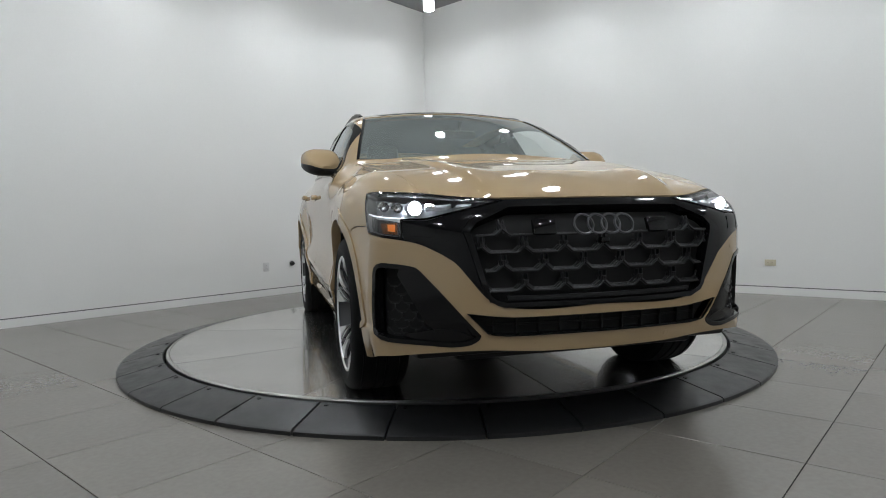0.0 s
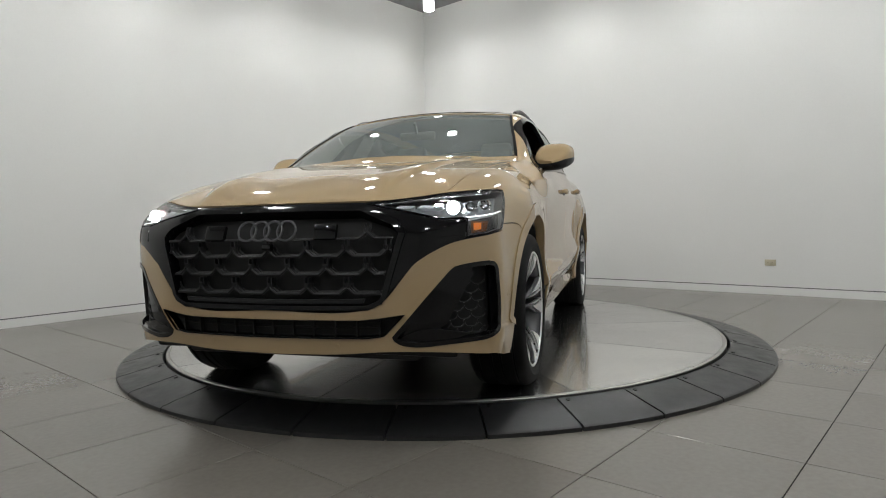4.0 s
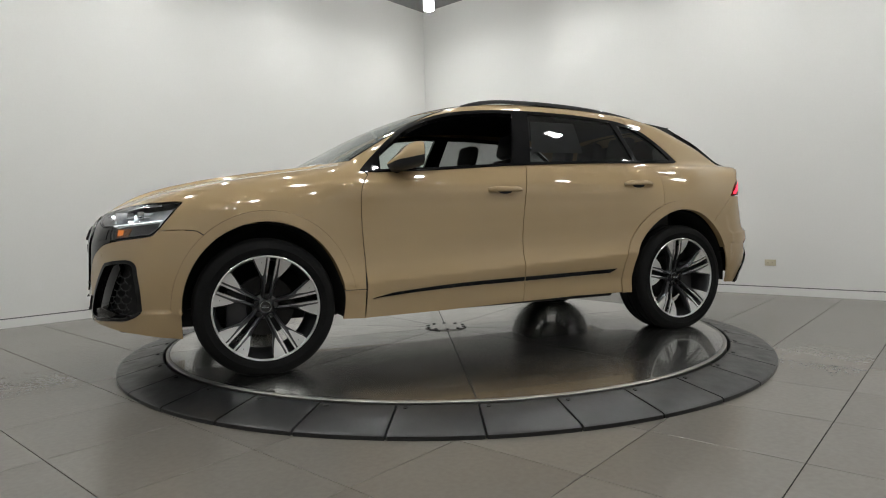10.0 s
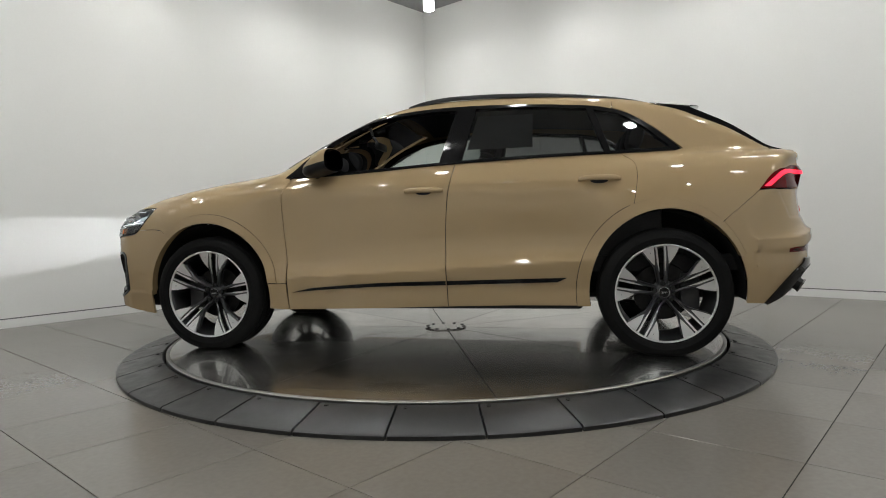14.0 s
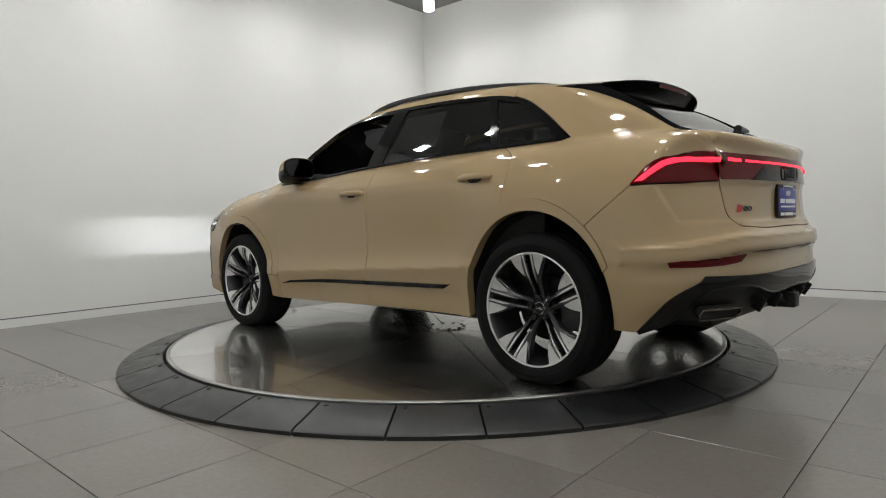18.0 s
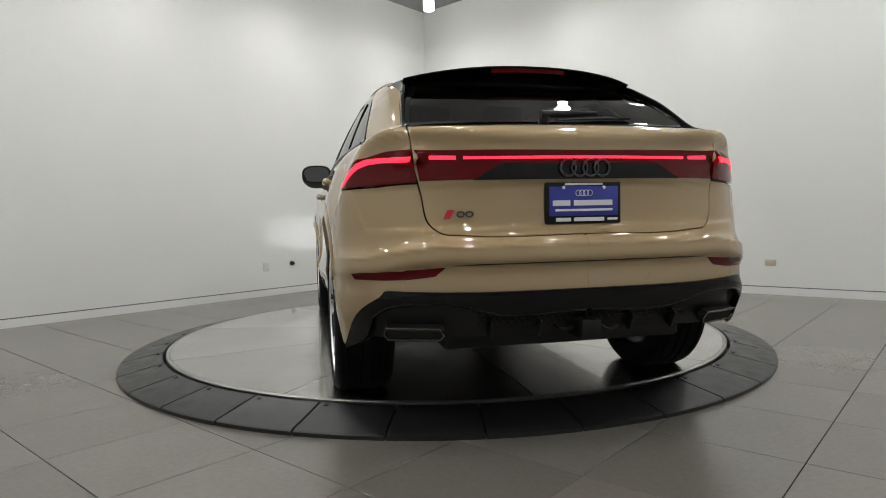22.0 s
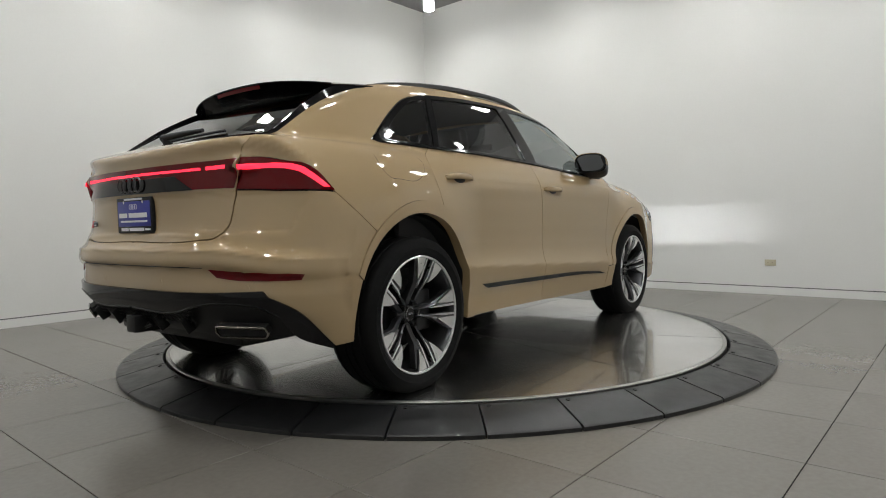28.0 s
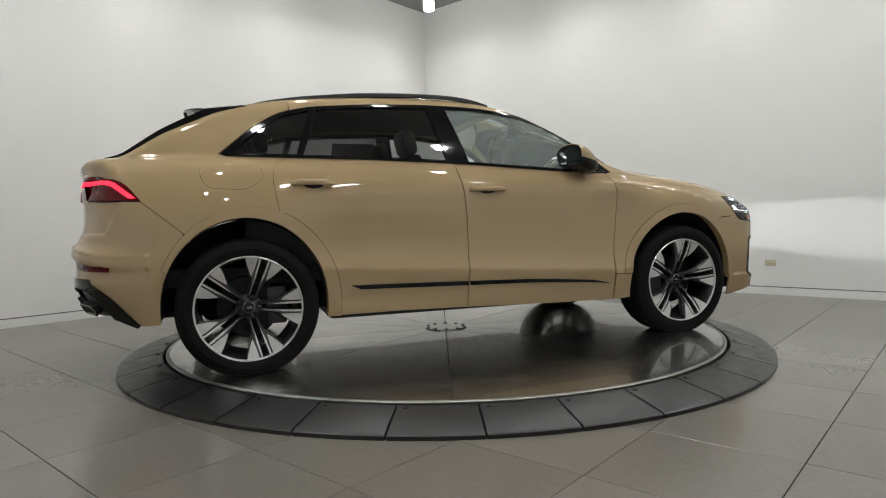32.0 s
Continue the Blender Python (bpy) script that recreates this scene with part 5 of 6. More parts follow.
    for s in (1, -1):
        bm = bmesh.new()
        lathe(bm, [(0.0, 0.014), (0.007, 0.013), (0.007, 0.0)], 10, pose(s * 0.088, 0.062, 0))
        part("plate_screw", bm, M_CHROME, pl)
    # badge beside the plate: red slash and two dark signs
    m = mount("r", 0.515, 0.868, 0.002)
    bd = put("model_badge", None, CAR, m, "red slash and dark letters badge")
    bm = bmesh.new()
    prism(bm, [(-0.058, -0.017), (-0.030, -0.017), (-0.012, 0.019), (-0.040, 0.019)], 0, 0.004)
    part("slash", bm, M_REDBADGE, bd)
    for x in (0.012, 0.047):
        bm = bmesh.new()
        tube(bm, [(x + 0.014 * math.cos(a), 0.001 + 0.0105 * math.sin(a), 0.003) for a in [2 * math.pi * i / 20 for i in range(20)]], 0.0034, 6, True)
        part("sign", bm, M_DARKRING, bd)
    # rear window trim, spoiler, wiper
    fin = cat(curve("t", [(-1.46, 0.648), (-1.60, 0.632), (-1.72, 0.622), (-1.95, 0.664), (-2.225, 0.702)]), curve("t", [(-2.235, 0.675), (-1.95, 0.615), (-1.74, 0.560), (-1.60, 0.575)]))
    both("window_fin", [panel_data(fin, (-0.3, 0.35, 0.9), 0.03, lift=0.004, skirt=0.012)], M_GLOSS, CAR, "gloss black trim beside the rear window")
    foot = curve("t", [(-1.52, 0.640), (-1.62, 0.630), (-1.72, 0.622), (-1.95, 0.660), (-2.225, 0.698)])
    for s in (1, -1):
        bm = bmesh.new()
        rows = []
        for i, p in enumerate(foot):
            t = i / (len(foot) - 1)
            h = 0.004 + 0.042 * sstep(0.0, 0.30, t) * (1 - t) ** 0.8
            rows.append([bm.verts.new((p[0] + dx * h, s * (p[1] + dy), p[2] + dz)) for dx, dy, dz in ((0, 0.007, -0.004), (-0.35, 0.006 - 0.3 * h, h), (-0.35, -0.006 - 0.3 * h, h), (0, -0.012, -0.004))])
        for a, b in zip(rows, rows[1:]):
            for j in range(4):
                bm.faces.new((a[j], a[(j + 1) % 4], b[(j + 1) % 4], b[j]))
        bm.faces.new(rows[0])
        bm.faces.new(rows[-1][::-1])
        bmesh.ops.recalc_face_normals(bm, faces=bm.faces)
        part("air_blade", bm, M_GLOSS, CAR, "raised black blade beside the rear window")
    sp = put("spoiler", None, CAR, None, "roof spoiler, beige above and black below")

    def grid(name, fn, nu, nv, material):
        bm = bmesh.new()
        vs = [[bm.verts.new(fn(i / nu, j / nv)) for j in range(nv + 1)] for i in range(nu + 1)]
        for i in range(nu):
            for j in range(nv):
                bm.faces.new((vs[i][j], vs[i + 1][j], vs[i + 1][j + 1], vs[i][j + 1]))
        bmesh.ops.recalc_face_normals(bm, faces=bm.faces)
        return part(name, bm, material, sp, smooth=60)

    def lip(y):
        return Vector((-1.838 + 0.12 * (y / 0.60) ** 2 * abs(y / 0.60), y, 1.590 - 0.045 * (y / 0.60) ** 2))

    root = curve("t", [(-1.47, y) for y in np.linspace(-0.625, 0.625, 33)], False, 10)

    def topf(u, v):
        i = u * 32
        a = Vector(root[int(round(i))]) + Vector((0, 0, 0.002))
        e = lip(0.605 * (2 * u - 1))
        s = v
        p = a.lerp(e, s)
        p.z += 0.012 * math.sin(math.pi * s) * (1 - abs(2 * u - 1) ** 4)
        return p

    def backf(u, v):
        y = 0.605 * (2 * u - 1)
        e = lip(y) - Vector((0, 0, 0.004))
        q = Vector((-1.735 + 0.06 * (y / 0.60) ** 2, y * 0.985, 1.505 - 0.028 * (y / 0.60) ** 2))
        p = e.lerp(q, v)
        p.x += 0.030 * math.sin(math.pi * v)
        return p

    def endf(s):
        def f(u, v):
            return topf(0 if s < 0 else 1, u).lerp(backf(0 if s < 0 else 1, u), v)
        return f
    grid("spoiler_top", topf, 32, 8, M_PAINT)
    grid("spoiler_back", backf, 32, 8, M_GLOSS)
    grid("spoiler_end", endf(1), 8, 6, M_GLOSS)
    grid("spoiler_end", endf(-1), 8, 6, M_GLOSS)
    line_part("spoiler_edge", [lip(0.605 * (k / 16 - 1)) for k in range(33)], 0.005, M_GLOSS, sp)
    bm = bmesh.new()
    vs = []
    for k in range(13):
        y = 0.19 * (k / 6 - 1)
        e = lip(y)
        vs.append((bm.verts.new(e + Vector((-0.0035, 0, -0.008))), bm.verts.new(e + Vector((0.004, 0, -0.026)))))
    for a, b in zip(vs, vs[1:]):
        bm.faces.new((a[0], b[0], b[1], a[1]))
    part("brake_light", bm, M_RED, sp, "dark red high brake light strip")
    wp = put("rear_wiper", None, CAR, None, "black rear window wiper")

    def on_glass(x, y, up):
        return Vector(curve("t", [(x, y), (x + 1e-4, y)], False)[0]) + Vector((-0.42, 0, 0.9)) * up

    bm = bmesh.new()
    rows = []
    for k in range(13):
        t = k / 12
        c = on_glass(-2.205 + 0.040 * t, 0.095 - 0.285 * t, 0.030 - 0.006 * t)
        w, h = 0.021 - 0.010 * t, 0.020 - 0.010 * t
        rows.append([bm.verts.new(c + Vector((0.9, 0, 0.42)) * (w * math.cos(a)) + Vector((-0.42, 0, 0.9)) * (h * math.sin(a))) for a in [2 * math.pi * j / 12 for j in range(12)]])
    for p, q in zip(rows, rows[1:]):
        for j in range(12):
            bm.faces.new((p[j], p[(j + 1) % 12], q[(j + 1) % 12], q[j]))
    bm.faces.new(rows[0][::-1])
    bm.faces.new(rows[-1])
    bmesh.ops.recalc_face_normals(bm, faces=bm.faces)
    part("wiper_arm", bm, M_SATIN, wp)
    bm = bmesh.new()
    tube(bm, [tuple(on_glass(-2.215 + 0.055 * t, 0.02 - 0.38 * t, 0.010)) for t in np.linspace(0, 1, 8)], 0.0065, 6)
    part("wiper_blade", bm, M_SATIN, wp)
    bm = bmesh.new()
    lathe(bm, [(0.0, 0.034), (0.016, 0.033), (0.022, 0.022), (0.024, -0.01)], 20)
    part("wiper_hub", bm, M_SATIN, wp).matrix_basis = Matrix.Translation(on_glass(-2.205, 0.075, 0.0)) @ Matrix.Rotation(radians(-25), 4, "Y")
    # bumper reflectors
    rf = cat(curve("r", [(0.575, 0.664), (0.70, 0.657), (0.82, 0.648)]), curve("s", [(-2.25, 0.645), (-2.195, 0.638)], False), curve("s", [(-2.20, 0.612), (-2.25, 0.612)], False), curve("r", [(0.82, 0.612), (0.70, 0.617), (0.615, 0.628)]))
    rf = panel_data(rf, (-0.75, 0.65, 0), 0.03, lift=0.003, skirt=0.01)
    both("rear_reflector", [rf], M_RED, CAR, "dark red bumper reflector")
    # near-black tube painting the shade under the bumper's crease
    pair_line("bumper_crease", lifted(curve("r", [(0.0, 0.672), (0.40, 0.672), (0.55, 0.670)], False), -0.0005), 0.0025, M_DARK, CAR)
    for s in (1, -1):
        for tag, a, b in (("s", -2.015, 0.543), ("r", 0.745, 0.588), ("r", 0.265, 0.600)):
            bm = bmesh.new()
            lathe(bm, [(0.0, 0.001), (0.0095, 0.001), (0.0100, 0.0), (0.0118, 0.0005), (0.0122, -0.002)], 20)
            mm = mount(tag, a, b)
            part("parking_sensor", bm, M_PAINT, CAR).matrix_basis = mm if s > 0 else flip_y(mm)
    # black lower apron with exhaust trims and tow hitch
    df = put("rear_diffuser", None, CAR, None, "black lower rear apron")
    up = cat(curve("r", [(-0.0015, 0.482), (-0.0015, 0.562)], False, 0.012), curve("r", [(0.01, 0.562), (0.6, 0.566), (0.80, 0.572)], False), curve("s", [(-2.30, 0.548), (-2.22, 0.49), (-2.055, 0.322)]), curve("s", [(-2.066, 0.308), (-2.19, 0.37), (-2.25, 0.44)]), curve("r", [(0.84, 0.468), (0.80, 0.500), (0.70, 0.521), (0.60, 0.522), (0.50, 0.508), (0.40, 0.482), (0.01, 0.478)]))
    d = panel_data(up, (-0.72, 0.69, 0.0), 0.03, lift=0.012, skirt=0.03)
    m2 = d[0] * (1, -1, 1), d[1] * (1, -1, 1), [f[::-1] for f in d[2]]
    put("upper_apron", sheet("upper_apron", [d, m2], M_GLOSS), df)
    lo = cat(curve("r", [(-0.0015, 0.366), (-0.0015, 0.484)], False, 0.012), curve("r", [(0.01, 0.49), (0.4, 0.495), (0.60, 0.53), (0.82, 0.515)], False), curve("s", [(-2.26, 0.46), (-2.20, 0.37), (-2.09, 0.315)]), curve("r", [(0.85, 0.365), (0.75, 0.354), (0.55, 0.356), (0.48, 0.360), (0.01, 0.366)]))
    d = panel_data(lo, (-0.75, 0.66, 0.0), 0.03, lift=-0.022, skirt=0.03)
    m2 = d[0] * (1, -1, 1), d[1] * (1, -1, 1), [f[::-1] for f in d[2]]
    put("lower_apron", sheet("lower_apron", [d, m2], M_SATIN), df)
    # thin gloss tube added along the bend to draw its highlight
    pair_line("apron_edge", lifted(curve("r", [(0.01, 0.478), (0.40, 0.482), (0.50, 0.508), (0.60, 0.522), (0.70, 0.521), (0.80, 0.500), (0.84, 0.468)], True, 0.02), 0.010), 0.006, M_GLOSS, df)
    for k in range(5):
        bm = bmesh.new()
        box(bm, (-0.006, -0.045, -0.02), (0.006, 0.03, 0.028), bevel=0.004)
        part("apron_fin", bm, M_SATIN, df).matrix_basis = mount("r", -0.40 + 0.2 * k, 0.425, 0.0)
    for r in range(3):
        for k in range(-15, 16):
            bm = bmesh.new()
            q = [((k + 0.5 * (r % 2)) * 0.03 + 0.013 * math.cos(a), 0.472 - 0.018 * r + 0.010 * math.sin(a)) for a in [math.pi / 3 * i for i in range(6)]]
            if abs(q[0][0]) > 0.47:
                bm.free()
                continue
            tube(bm, [tuple(p) for p in lifted(curve("r", q, False, 1.0), 0.002)], 0.0022, 4, True)
            part("honeycomb_cell", bm, M_GRILLE, df)
    for s in (1, -1):
        m = mount("r", 0.687, 0.402, 0.006)
        m = m if s > 0 else flip_y(m)
        ex = put("exhaust_trim", None, CAR, m, "flat trapezoid exhaust surround")
        pts = [(-0.112, -0.028), (0.100, -0.028), (0.118, -0.004), (0.108, 0.024), (-0.118, 0.027), (-0.126, 0.0)]
        bm = bmesh.new()
        tube(bm, [(x, y, 0.006) for x, y in pts], 0.006, 8, True)
        part("surround", bm, M_TRIM_METAL, ex, "bronze-grey metal edge")
        # solid near-black block painting the shaded hollow inside the surround
        bm = bmesh.new()
        prism(bm, pts, -0.03, 0.003)
        part("opening", bm, M_DARK, ex)
    ht = put("tow_hitch", None, CAR, None, "black square tow hitch receiver")
    bm = bmesh.new()
    box(bm, (-2.475, -0.05, 0.355), (-2.30, 0.035, 0.435), bevel=0.008)
    part("receiver", bm, M_SATIN, ht)
    bm = bmesh.new()
    tube(bm, [(-2.42, 0.05, 0.40), (-2.44, 0.09, 0.395), (-2.44, 0.12, 0.40), (-2.41, 0.13, 0.41)], 0.007, 6)
    part("chain_loop", bm, M_SATIN, ht)
    bm = bmesh.new()
    tube(bm, [(-2.42, -0.07, 0.40), (-2.45, -0.10, 0.385), (-2.44, -0.14, 0.40)], 0.007, 6)
    part("chain_loop", bm, M_SATIN, ht)
    tow = curve("r", [(-0.42, 0.612), (-0.455, 0.612), (-0.46, 0.58), (-0.42, 0.575)], False)
    put("tow_cover", sheet("tow_cover", [panel_data(tow, (-1, 0, 0), 0.02, lift=0.001, skirt=0.004)], M_PAINT), CAR)


def build_sides():
    # window frames
    dlo = cat(curve("s", BELT, True), curve("s", DLO_TOP, True))
    front = cat(curve("s", [(0.800, 1.163), (0.57, 1.172), (-0.125, 1.214)]), curve("s", [(-0.125, 1.214), (-0.225, 1.575)], False), curve("s", [(-0.06, 1.578), (0.15, 1.557), (0.30, 1.533), (0.44, 1.494), (0.60, 1.418), (0.70, 1.341), (0.79, 1.262)]))
    rear = cat(curve("s", [(-0.262, 1.222), (-0.77, 1.240), (-1.165, 1.248)]), curve("s", [(-1.165, 1.248), (-1.06, 1.543)], False), curve("s", [(-1.06, 1.546), (-0.87, 1.563), (-0.56, 1.579), (-0.345, 1.582)]))
    quart = cat(curve("s", [(-1.195, 1.250), (-1.40, 1.256), (-1.55, 1.263)]), curve("s", [(-1.55, 1.283), (-1.39, 1.422), (-1.27, 1.497)]), curve("s", [(-1.25, 1.506), (-1.10, 1.538)]), )
    fr = panel_data(dlo, (0, 1, 0.25), 0.03, gap=-0.004, holes=[front, rear, quart], lift=0.003, skirt=0.03)
    both("window_frame", [fr], M_GLOSS, CAR, "gloss black window surround")
    both("rear_door_glass", [panel_data(rear, (0, 1, 0.25), 0.05, gap=-0.004, lift=-0.004, skirt=0)], M_TINT, CAR, "dark tinted side window")
    both("quarter_glass", [panel_data(quart, (0, 1, 0.25), 0.05, gap=-0.004, lift=-0.004, skirt=0)], M_TINT, CAR, "dark tinted side window")
    put("front_door_glass", sheet("front_door_glass", [panel_data(front, (0, 1, 0.25), 0.05, gap=-0.004, lift=-0.004, skirt=0)], M_GLASS_PALE, True), CAR, None, "closed side window, whitened for the bright wall seen through it")
    # belt strip
    pair_line("belt_strip", lifted(curve("s", [(0.88, 1.150), (0.57, 1.160), (-0.13, 1.203), (-0.77, 1.228), (-1.23, 1.238), (-1.57, 1.247)]), 0.004), 0.006, M_GLOSS, CAR)
    # lower door strip
    tr = cat(curve("s", [(0.882, 0.390), (0.80, 0.397), (0.35, 0.423), (-0.16, 0.434)]), curve("s", [(-0.161, 0.462), (0.35, 0.448), (0.75, 0.420)]))
    both("door_strip", [panel_data(tr, (0, 1, 0), 0.03, lift=0.008, skirt=0.012)], M_GLOSS, CAR, "black strip along the lower door")
    tr = cat(curve("s", [(-0.168, 0.434), (-0.55, 0.442), (-0.86, 0.448)]), curve("s", [(-0.918, 0.476), (-0.55, 0.470), (-0.169, 0.462)]))
    both("door_strip", [panel_data(tr, (0, 1, 0), 0.03, lift=0.008, skirt=0.012)], M_GLOSS, CAR, "black strip along the lower door")
    # handles
    for s in (1, -1):
        for x, z in ((-0.028, 1.038), (-1.120, 1.075)):
            m = mount("s", x, z, 0.0)
            m = m if s > 0 else flip_y(m)
            h = put("door_handle", None, CAR, m)
            bm = bmesh.new()
            k = 16
            rows = []
            for i in range(k + 1):
                t = i / k
                xx = -0.125 + 0.25 * t
                e = (1 - abs(2 * t - 1) ** 3.5)
                out = 0.012 + 0.028 * e
                hh = 0.011 + 0.008 * (1 - abs(2 * t - 1) ** 6)
                rows.append([bm.verts.new((xx, hh * math.cos(a) * 0.95, out - 0.010 + 0.011 * math.sin(a))) for a in [2 * math.pi * j / 10 for j in range(10)]])
            for a, b in zip(rows, rows[1:]):
                for j in range(10):
                    bm.faces.new((a[j], a[(j + 1) % 10], b[(j + 1) % 10], b[j]))
            bm.faces.new(rows[0][::-1])
            bm.faces.new(rows[-1])
            bmesh.ops.recalc_face_normals(bm, faces=bm.faces)
            part("grip", bm, M_PAINT, h, smooth=60)
            # black disc on the door, painting the shade under the grip
            bm = bmesh.new()
            lathe(bm, [(0.0, 0.0022), (0.030, 0.0020), (0.036, 0.0008)], 24, Matrix.Diagonal((1.5, 0.62, 1, 1)))
            part("cup", bm, M_SATIN, h, "black disc painted as the shade behind the grip").matrix_basis = pose(0, -0.006, 0)
    # mirrors
    M_TOP = spl((0.777, 1.205), (0.755, 1.225), (0.72, 1.252), (0.66, 1.302), (0.60, 1.327), (0.545, 1.331))
    M_LOW = spl((0.777, 1.172), (0.755, 1.153), (0.72, 1.147), (0.65, 1.158), (0.545, 1.184))
    M_SEAM = spl((0.777, 1.188), (0.74, 1.206), (0.65, 1.224), (0.545, 1.242))
    M_WIDE = spl((0.777, 0.030), (0.755, 0.062), (0.72, 0.084), (0.65, 0.100), (0.545, 0.106))
    M_MID = spl((0.777, 0.940), (0.70, 0.955), (0.60, 0.972), (0.545, 0.976))
    for s in (1, -1):
        mr = put("door_mirror", None, CAR, None, "beige mirror cap over a black base")

        def shell(top, n=22, m=18):
            """Upper or lower half of the housing, swept from its tip back to the glass."""
            bm = bmesh.new()
            rows = []
            for i in range(n + 1):
                x = 0.545 + 0.232 * (1 - (i / n) ** 1.6)
                xx = 0.562 + (x - 0.545) * 0.84
                seam, w, yc = float(M_SEAM(x)), float(M_WIDE(x)), float(M_MID(x))
                h = float((M_TOP if top else M_LOW)(x)) - seam
                row = []
                for k in range(m + 1):
                    a = math.pi * k / m
                    c, q = math.cos(a), math.sin(a)
                    d = h * q ** 0.55 * (1 - 0.14 * max(0.0, c) ** 2 * top)
                    row.append(bm.verts.new((xx + 0.02 * c, s * (yc + 1.12 * w * math.copysign(abs(c) ** 0.65, c)), seam + d)))
                rows.append(row)
            for a, b in zip(rows, rows[1:]):
                for k in range(m):
                    bm.faces.new((a[k], a[k + 1], b[k + 1], b[k]))
            bm.faces.new(rows[-1])
            bm.faces.new(rows[0])
            bmesh.ops.recalc_face_normals(bm, faces=bm.faces)
            return part("mirror_cap" if top else "mirror_base", bm, M_PAINT if top else M_SATIN, mr, smooth=50)
        shell(1)
        shell(0)
        for name, k, x0, x1, mt in (("mirror_bezel", 0.985, 0.5685, 0.558, M_GLOSS), ("mirror_glass", 0.86, 0.5590, 0.5555, M_MIRROR)):
            bm = bmesh.new()
            seam, w, yc = 1.250, float(M_WIDE(0.545)) * k * 1.12, float(M_MID(0.545))
            ring = []
            for i in range(40):
                a = 2 * math.pi * i / 40
                c, q = math.cos(a), math.sin(a)
                h = (1.328 - seam if q > 0 else seam - 1.186) * k
                ring.append((0.02 * c, yc + w * math.copysign(abs(c) ** 0.7, c), seam + h * math.copysign(abs(q) ** 0.7, q)))
            f0, f1 = ([bm.verts.new((x + dx, s * y, z)) for dx, y, z in ring] for x in (x0, x1))
            bm.faces.new(f0)
            bm.faces.new(f1)
            for i in range(40):
                bm.faces.new((f0[i], f0[(i + 1) % 40], f1[(i + 1) % 40], f1[i]))
            bmesh.ops.recalc_face_normals(bm, faces=bm.faces)
            part(name, bm, mt, mr, "mirror glass, its dark reflection put into the colour" if mt is M_MIRROR else "", smooth=40)
        bm = bmesh.new()
        tube(bm, [(0.70, s * 0.865, 1.150), (0.70, s * 0.905, 1.163), (0.685, s * 0.955, 1.180)], 0.024, 10)
        part("mirror_arm", bm, M_GLOSS, mr)
    # roof rails
    rail = spl((0.125, 1.640), (0.05, 1.662), (-0.08, 1.684), (-0.33, 1.694), (-0.58, 1.690), (-0.9, 1.672), (-1.19, 1.641), (-1.36, 1.612), (-1.43, 1.594))
    for s in (1, -1):
        bm = bmesh.new()
        rows = []
        for x in np.linspace(0.125, -1.43, 48):
            y0 = 0.625 - 0.03 * max(0, (-0.8 - x)) / 0.6
            zt = float(rail(x)) - 0.008
            zb = zt - 0.024
            if x > -0.02 or x < -1.30:
                zb = float(curve("t", [(x, y0), (x, y0 + 1e-4)], False)[0][2]) - 0.004
                zb = min(zb, zt - 0.004)
            rows.append([bm.verts.new((x, s * (y0 + dy), z)) for dy, z in ((0.016, zb), (0.016, zt - 0.006), (0.008, zt), (-0.010, zt), (-0.016, zt - 0.006), (-0.016, zb))])
        for a, b in zip(rows, rows[1:]):
            for j in range(6):
                bm.faces.new((a[j], a[(j + 1) % 6], b[(j + 1) % 6], b[j]))
        bm.faces.new(rows[0])
        bm.faces.new(rows[-1][::-1])
        bmesh.ops.recalc_face_normals(bm, faces=bm.faces)
        part("roof_rail", bm, M_RAIL, CAR, "black roof rail")
    # fuel flap on the right flank: an inlaid outline
    fl = curve("s", [(-1.735, 1.165), (-1.722, 1.10), (-1.690, 1.060), (-1.62, 1.050), (-1.49, 1.050), (-1.455, 1.065), (-1.405, 1.11), (-1.398, 1.150), (-1.41, 1.168)], True, 0.02)
    line_part("fuel_flap_gap", lifted(fl, -0.0016) * (1, -1, 1), 0.0019, M_DARK, CAR)
    sun = curve("t", [(0.27, 0.0), (0.25, 0.50), (-0.25, 0.53), (-1.15, 0.50), (-1.18, 0.0)], False)
    put("sunroof", sheet("sunroof", [panel_data(cat(sun, mirror(sun)), (0, 0, 1), 0.06, lift=0.003, skirt=0.006)], M_GLOSS), CAR, None, "dark glass sunroof")


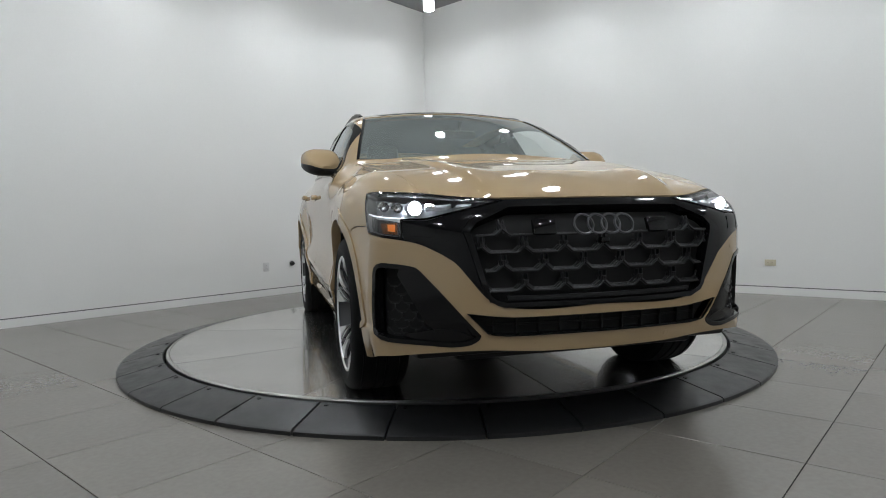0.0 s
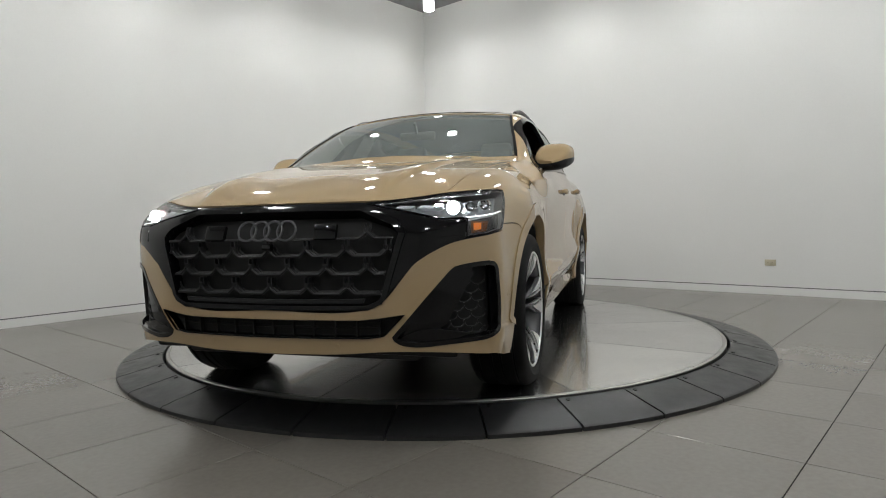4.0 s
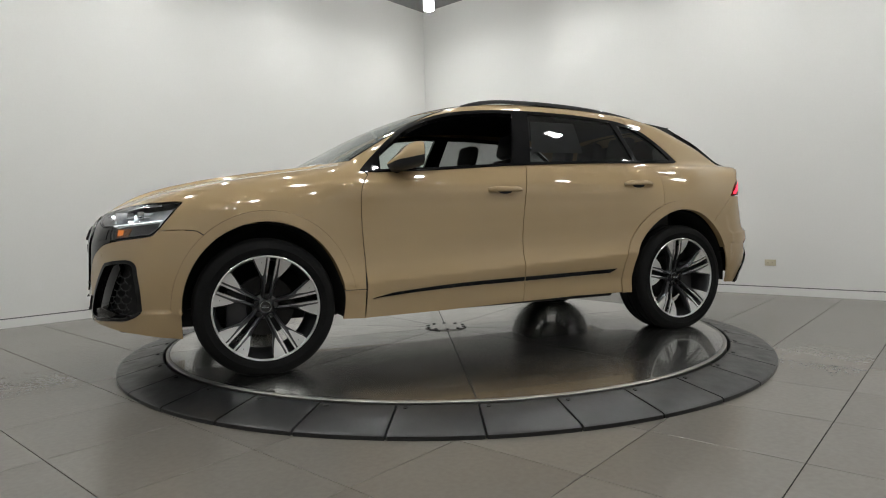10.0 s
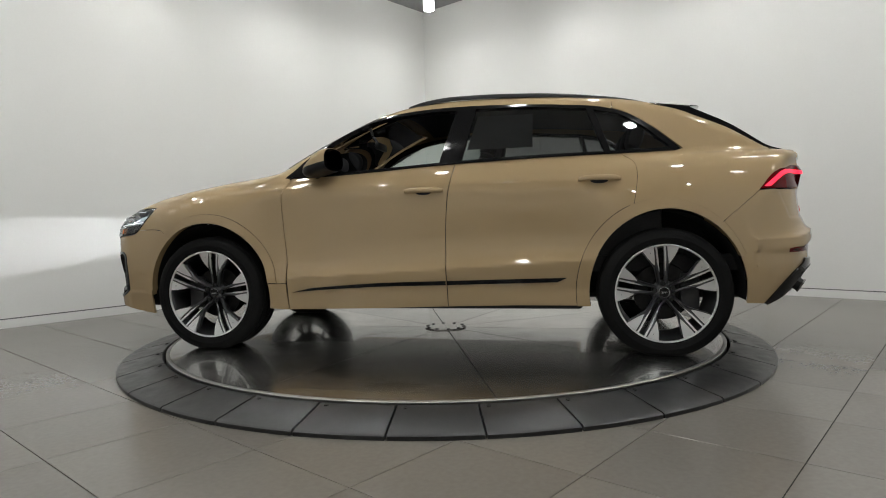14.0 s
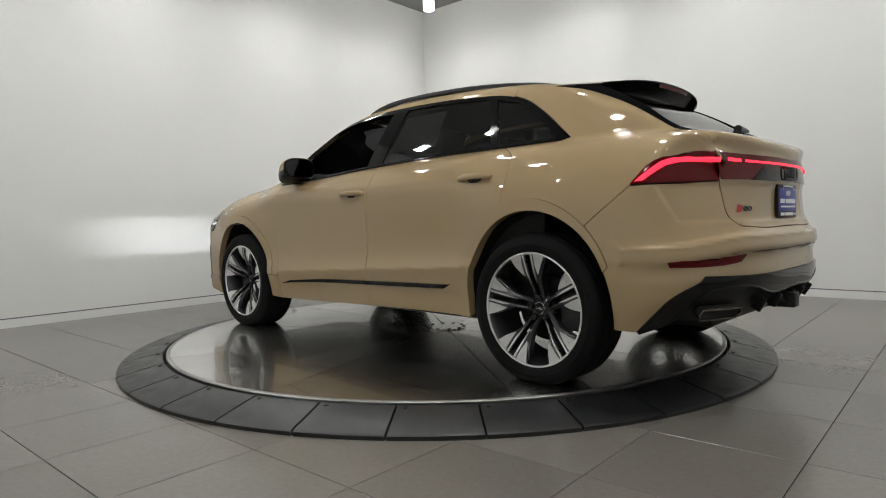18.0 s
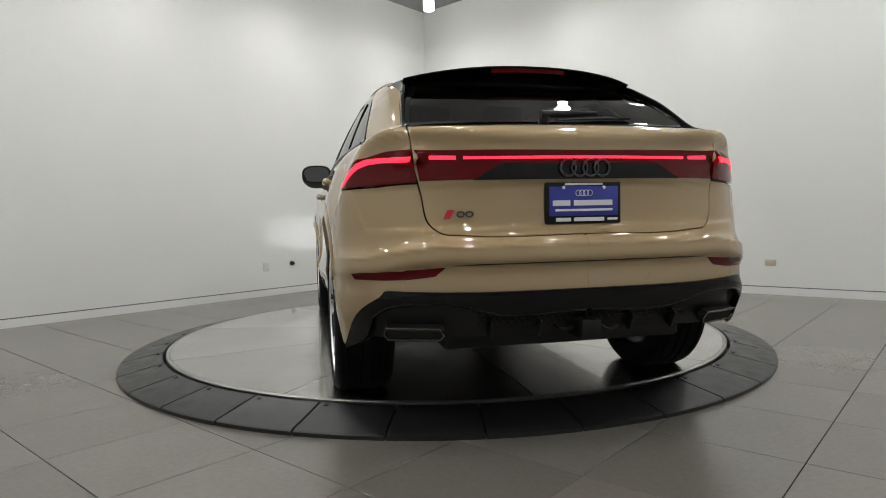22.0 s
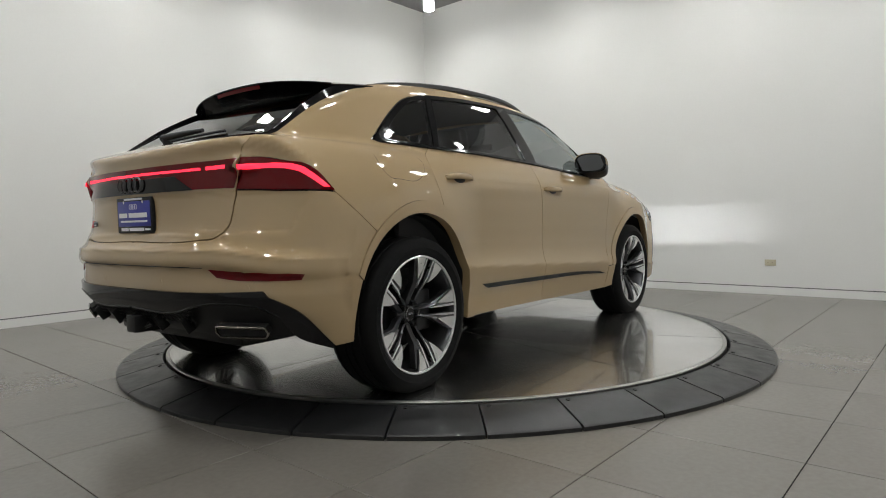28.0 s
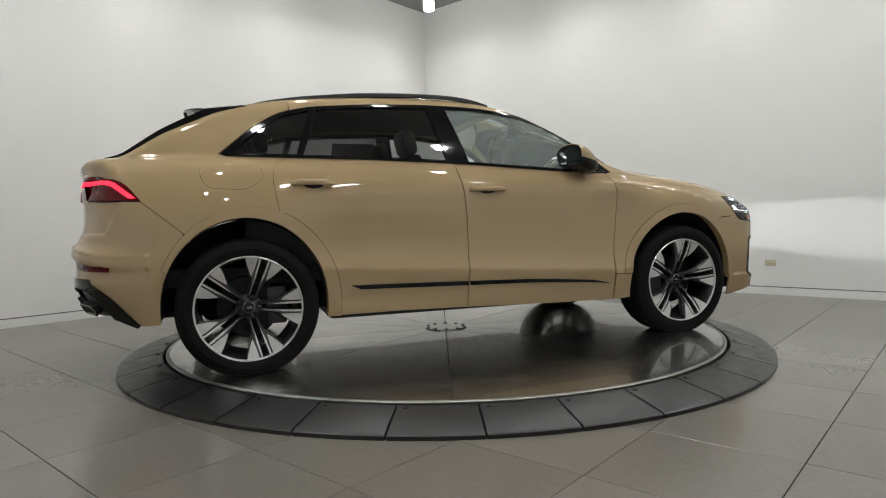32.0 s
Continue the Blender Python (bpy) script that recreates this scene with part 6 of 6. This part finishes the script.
def build_cabin():
    def seat(x, y, wide, label):
        st = put("seat", None, CAR, Matrix.Translation((x, y, 0)), label)
        bm = bmesh.new()
        box(bm, (-0.28, -wide, 0.62), (0.28, wide, 0.76), bevel=0.05)
        part("cushion", bm, M_LEATHER, st)
        bm = bmesh.new()
        box(bm, (-0.07, -wide, 0.0), (0.07, wide, 0.62), bevel=0.05, m=Matrix.Translation((-0.27, 0, 0.70)) @ Matrix.Rotation(radians(-18), 4, "Y"))
        part("backrest", bm, M_LEATHER, st)
        n = 1 if wide < 0.4 else 3
        for k in range(n):
            yy = 0 if n == 1 else (k - 1) * 0.42
            bm = bmesh.new()
            box(bm, (-0.05, yy - 0.13, 0.62), (0.05, yy + 0.13, 0.80), bevel=0.04, m=Matrix.Translation((-0.27, 0, 0.70)) @ Matrix.Rotation(radians(-14), 4, "Y"))
            part("headrest", bm, M_LEATHER, st)
    seat(0.05, 0.37, 0.25, "black leather front seat")
    seat(0.05, -0.37, 0.25, "black leather front seat")
    seat(-0.95, 0.0, 0.62, "black leather rear bench")
    bm = bmesh.new()
    box(bm, (0.55, -0.76, 0.85), (1.0, 0.76, 1.13), bevel=0.06)
    d = part("dashboard", bm, M_CABIN, CAR)
    bm = bmesh.new()
    box(bm, (0.52, 0.24, 1.08), (0.75, 0.56, 1.19), bevel=0.03)
    part("instrument_hood", bm, M_CABIN, d)
    bm = bmesh.new()
    c = Matrix.Translation((0.44, 0.39, 1.06)) @ Matrix.Rotation(radians(68), 4, "Y")
    tube(bm, [c @ Vector((0.18 * math.cos(a), 0.18 * math.sin(a), 0)) for a in [2 * math.pi * i / 32 for i in range(32)]], 0.016, 8, True)
    w = part("steering_wheel", bm, M_LEATHER, CAR)
    for a in (90, 210, 330):
        bm = bmesh.new()
        tube(bm, [c @ Vector((0, 0, -0.01)), c @ Vector((0.175 * math.cos(radians(a)), 0.175 * math.sin(radians(a)), 0))], 0.016, 6)
        part("wheel_spoke", bm, M_LEATHER, w)
    bm = bmesh.new()
    lathe(bm, [(0.0, 0.01), (0.06, 0.008), (0.07, -0.03)], 20, c)
    part("wheel_hub", bm, M_LEATHER, w)
    bm = bmesh.new()
    box(bm, (0.50, -0.13, 1.415), (0.53, 0.13, 1.475), bevel=0.012)
    mi = part("cabin_mirror", bm, M_SATIN, CAR)
    bm = bmesh.new()
    tube(bm, [(0.53, 0, 1.46), (0.58, 0, 1.53)], 0.012, 6)
    part("mirror_stem", bm, M_SATIN, mi)
    bm = bmesh.new()
    box(bm, (-1.95, -0.80, 0.50), (0.98, 0.80, 0.60))
    part("cabin_floor", bm, M_CABIN, CAR)
    bm = bmesh.new()
    box(bm, (-2.2, -0.62, 1.08), (-1.30, 0.62, 1.10))
    part("parcel_shelf", bm, M_CABIN, CAR)
    hl = cat(curve("t", [(0.20, 0.0), (0.20, 0.55)], False), curve("t", [(0.0, 0.62), (-1.2, 0.60), (-1.55, 0.52), (-1.55, 0.0)], False))
    put("headliner", sheet("headliner", [panel_data(cat(hl, mirror(hl)), (0, 0, 1), 0.08, lift=-0.05, skirt=0)], M_CABIN), CAR)
    for s in (1, -1):
        bm = bmesh.new()
        box(bm, (-1.5, s * 0.82 - 0.02, 0.6), (0.88, s * 0.82 + 0.02, 1.13), bevel=0.015)
        part("door_lining", bm, M_CABIN, CAR)
    # folded window sticker inside the rear door glass
    st = curve("s", [(-0.30, 1.30), (-0.72, 1.30), (-0.72, 1.53), (-0.36, 1.53)], False)
    put("window_sticker", sheet("window_sticker", [panel_data(st, (0, 1, 0.25), 0.06, lift=-0.010, skirt=0)], M_PAPER), CAR, None, "grey back of a paper sheet inside the window")


build_liner()
build_front()
build_rear()
build_sides()
build_cabin()


def build_tiles(fl):
    """Floor tiles, each a piece; the ramp hides those below it."""
    su, sv, u_off, v_off = 0.589, 0.594, -2.914, -2.724
    bm = bmesh.new()
    g = 0.0020
    box(bm, (g, g, -0.012), (su - g, sv - g, 0.0))
    for f in bm.faces:
        if f.normal.z > 0.9:
            es = list(f.edges)
    bmesh.ops.bevel(bm, geom=es, offset=0.0012, segments=1, affect="EDGES")
    me = mesh_of(bm, "tile", M_TILE, None)
    base = Matrix.Rotation(GRID, 4, "Z")
    for i in range(-8, 13):
        for j in range(-8, 13):
            u, v = u_off + i * su, v_off + j * sv
            if u < U0 or u + su > U1 + 0.35 or v < V0 or v + sv > V1 + 0.35:
                continue
            p = room(u + su / 2, v + sv / 2)
            if math.hypot(p.x, p.y) < 1.7:
                continue
            t = put("tile", me, fl, base @ Matrix.Translation((u, v, 0)))


build_tiles(bpy.data.objects["floor"])


def turning(t):
    return Matrix.Rotation(radians(TURN0 + SPEED * t), 4, "Z")


def motions():
    steps = [0.5 * i for i in range(65)]
    walk(DISC, [(t, turning(t)) for t in steps])
    walk(CAR, [(t, turning(t) @ Matrix.Translation((-0.0185, -0.0219, Z0))) for t in steps])


motions()
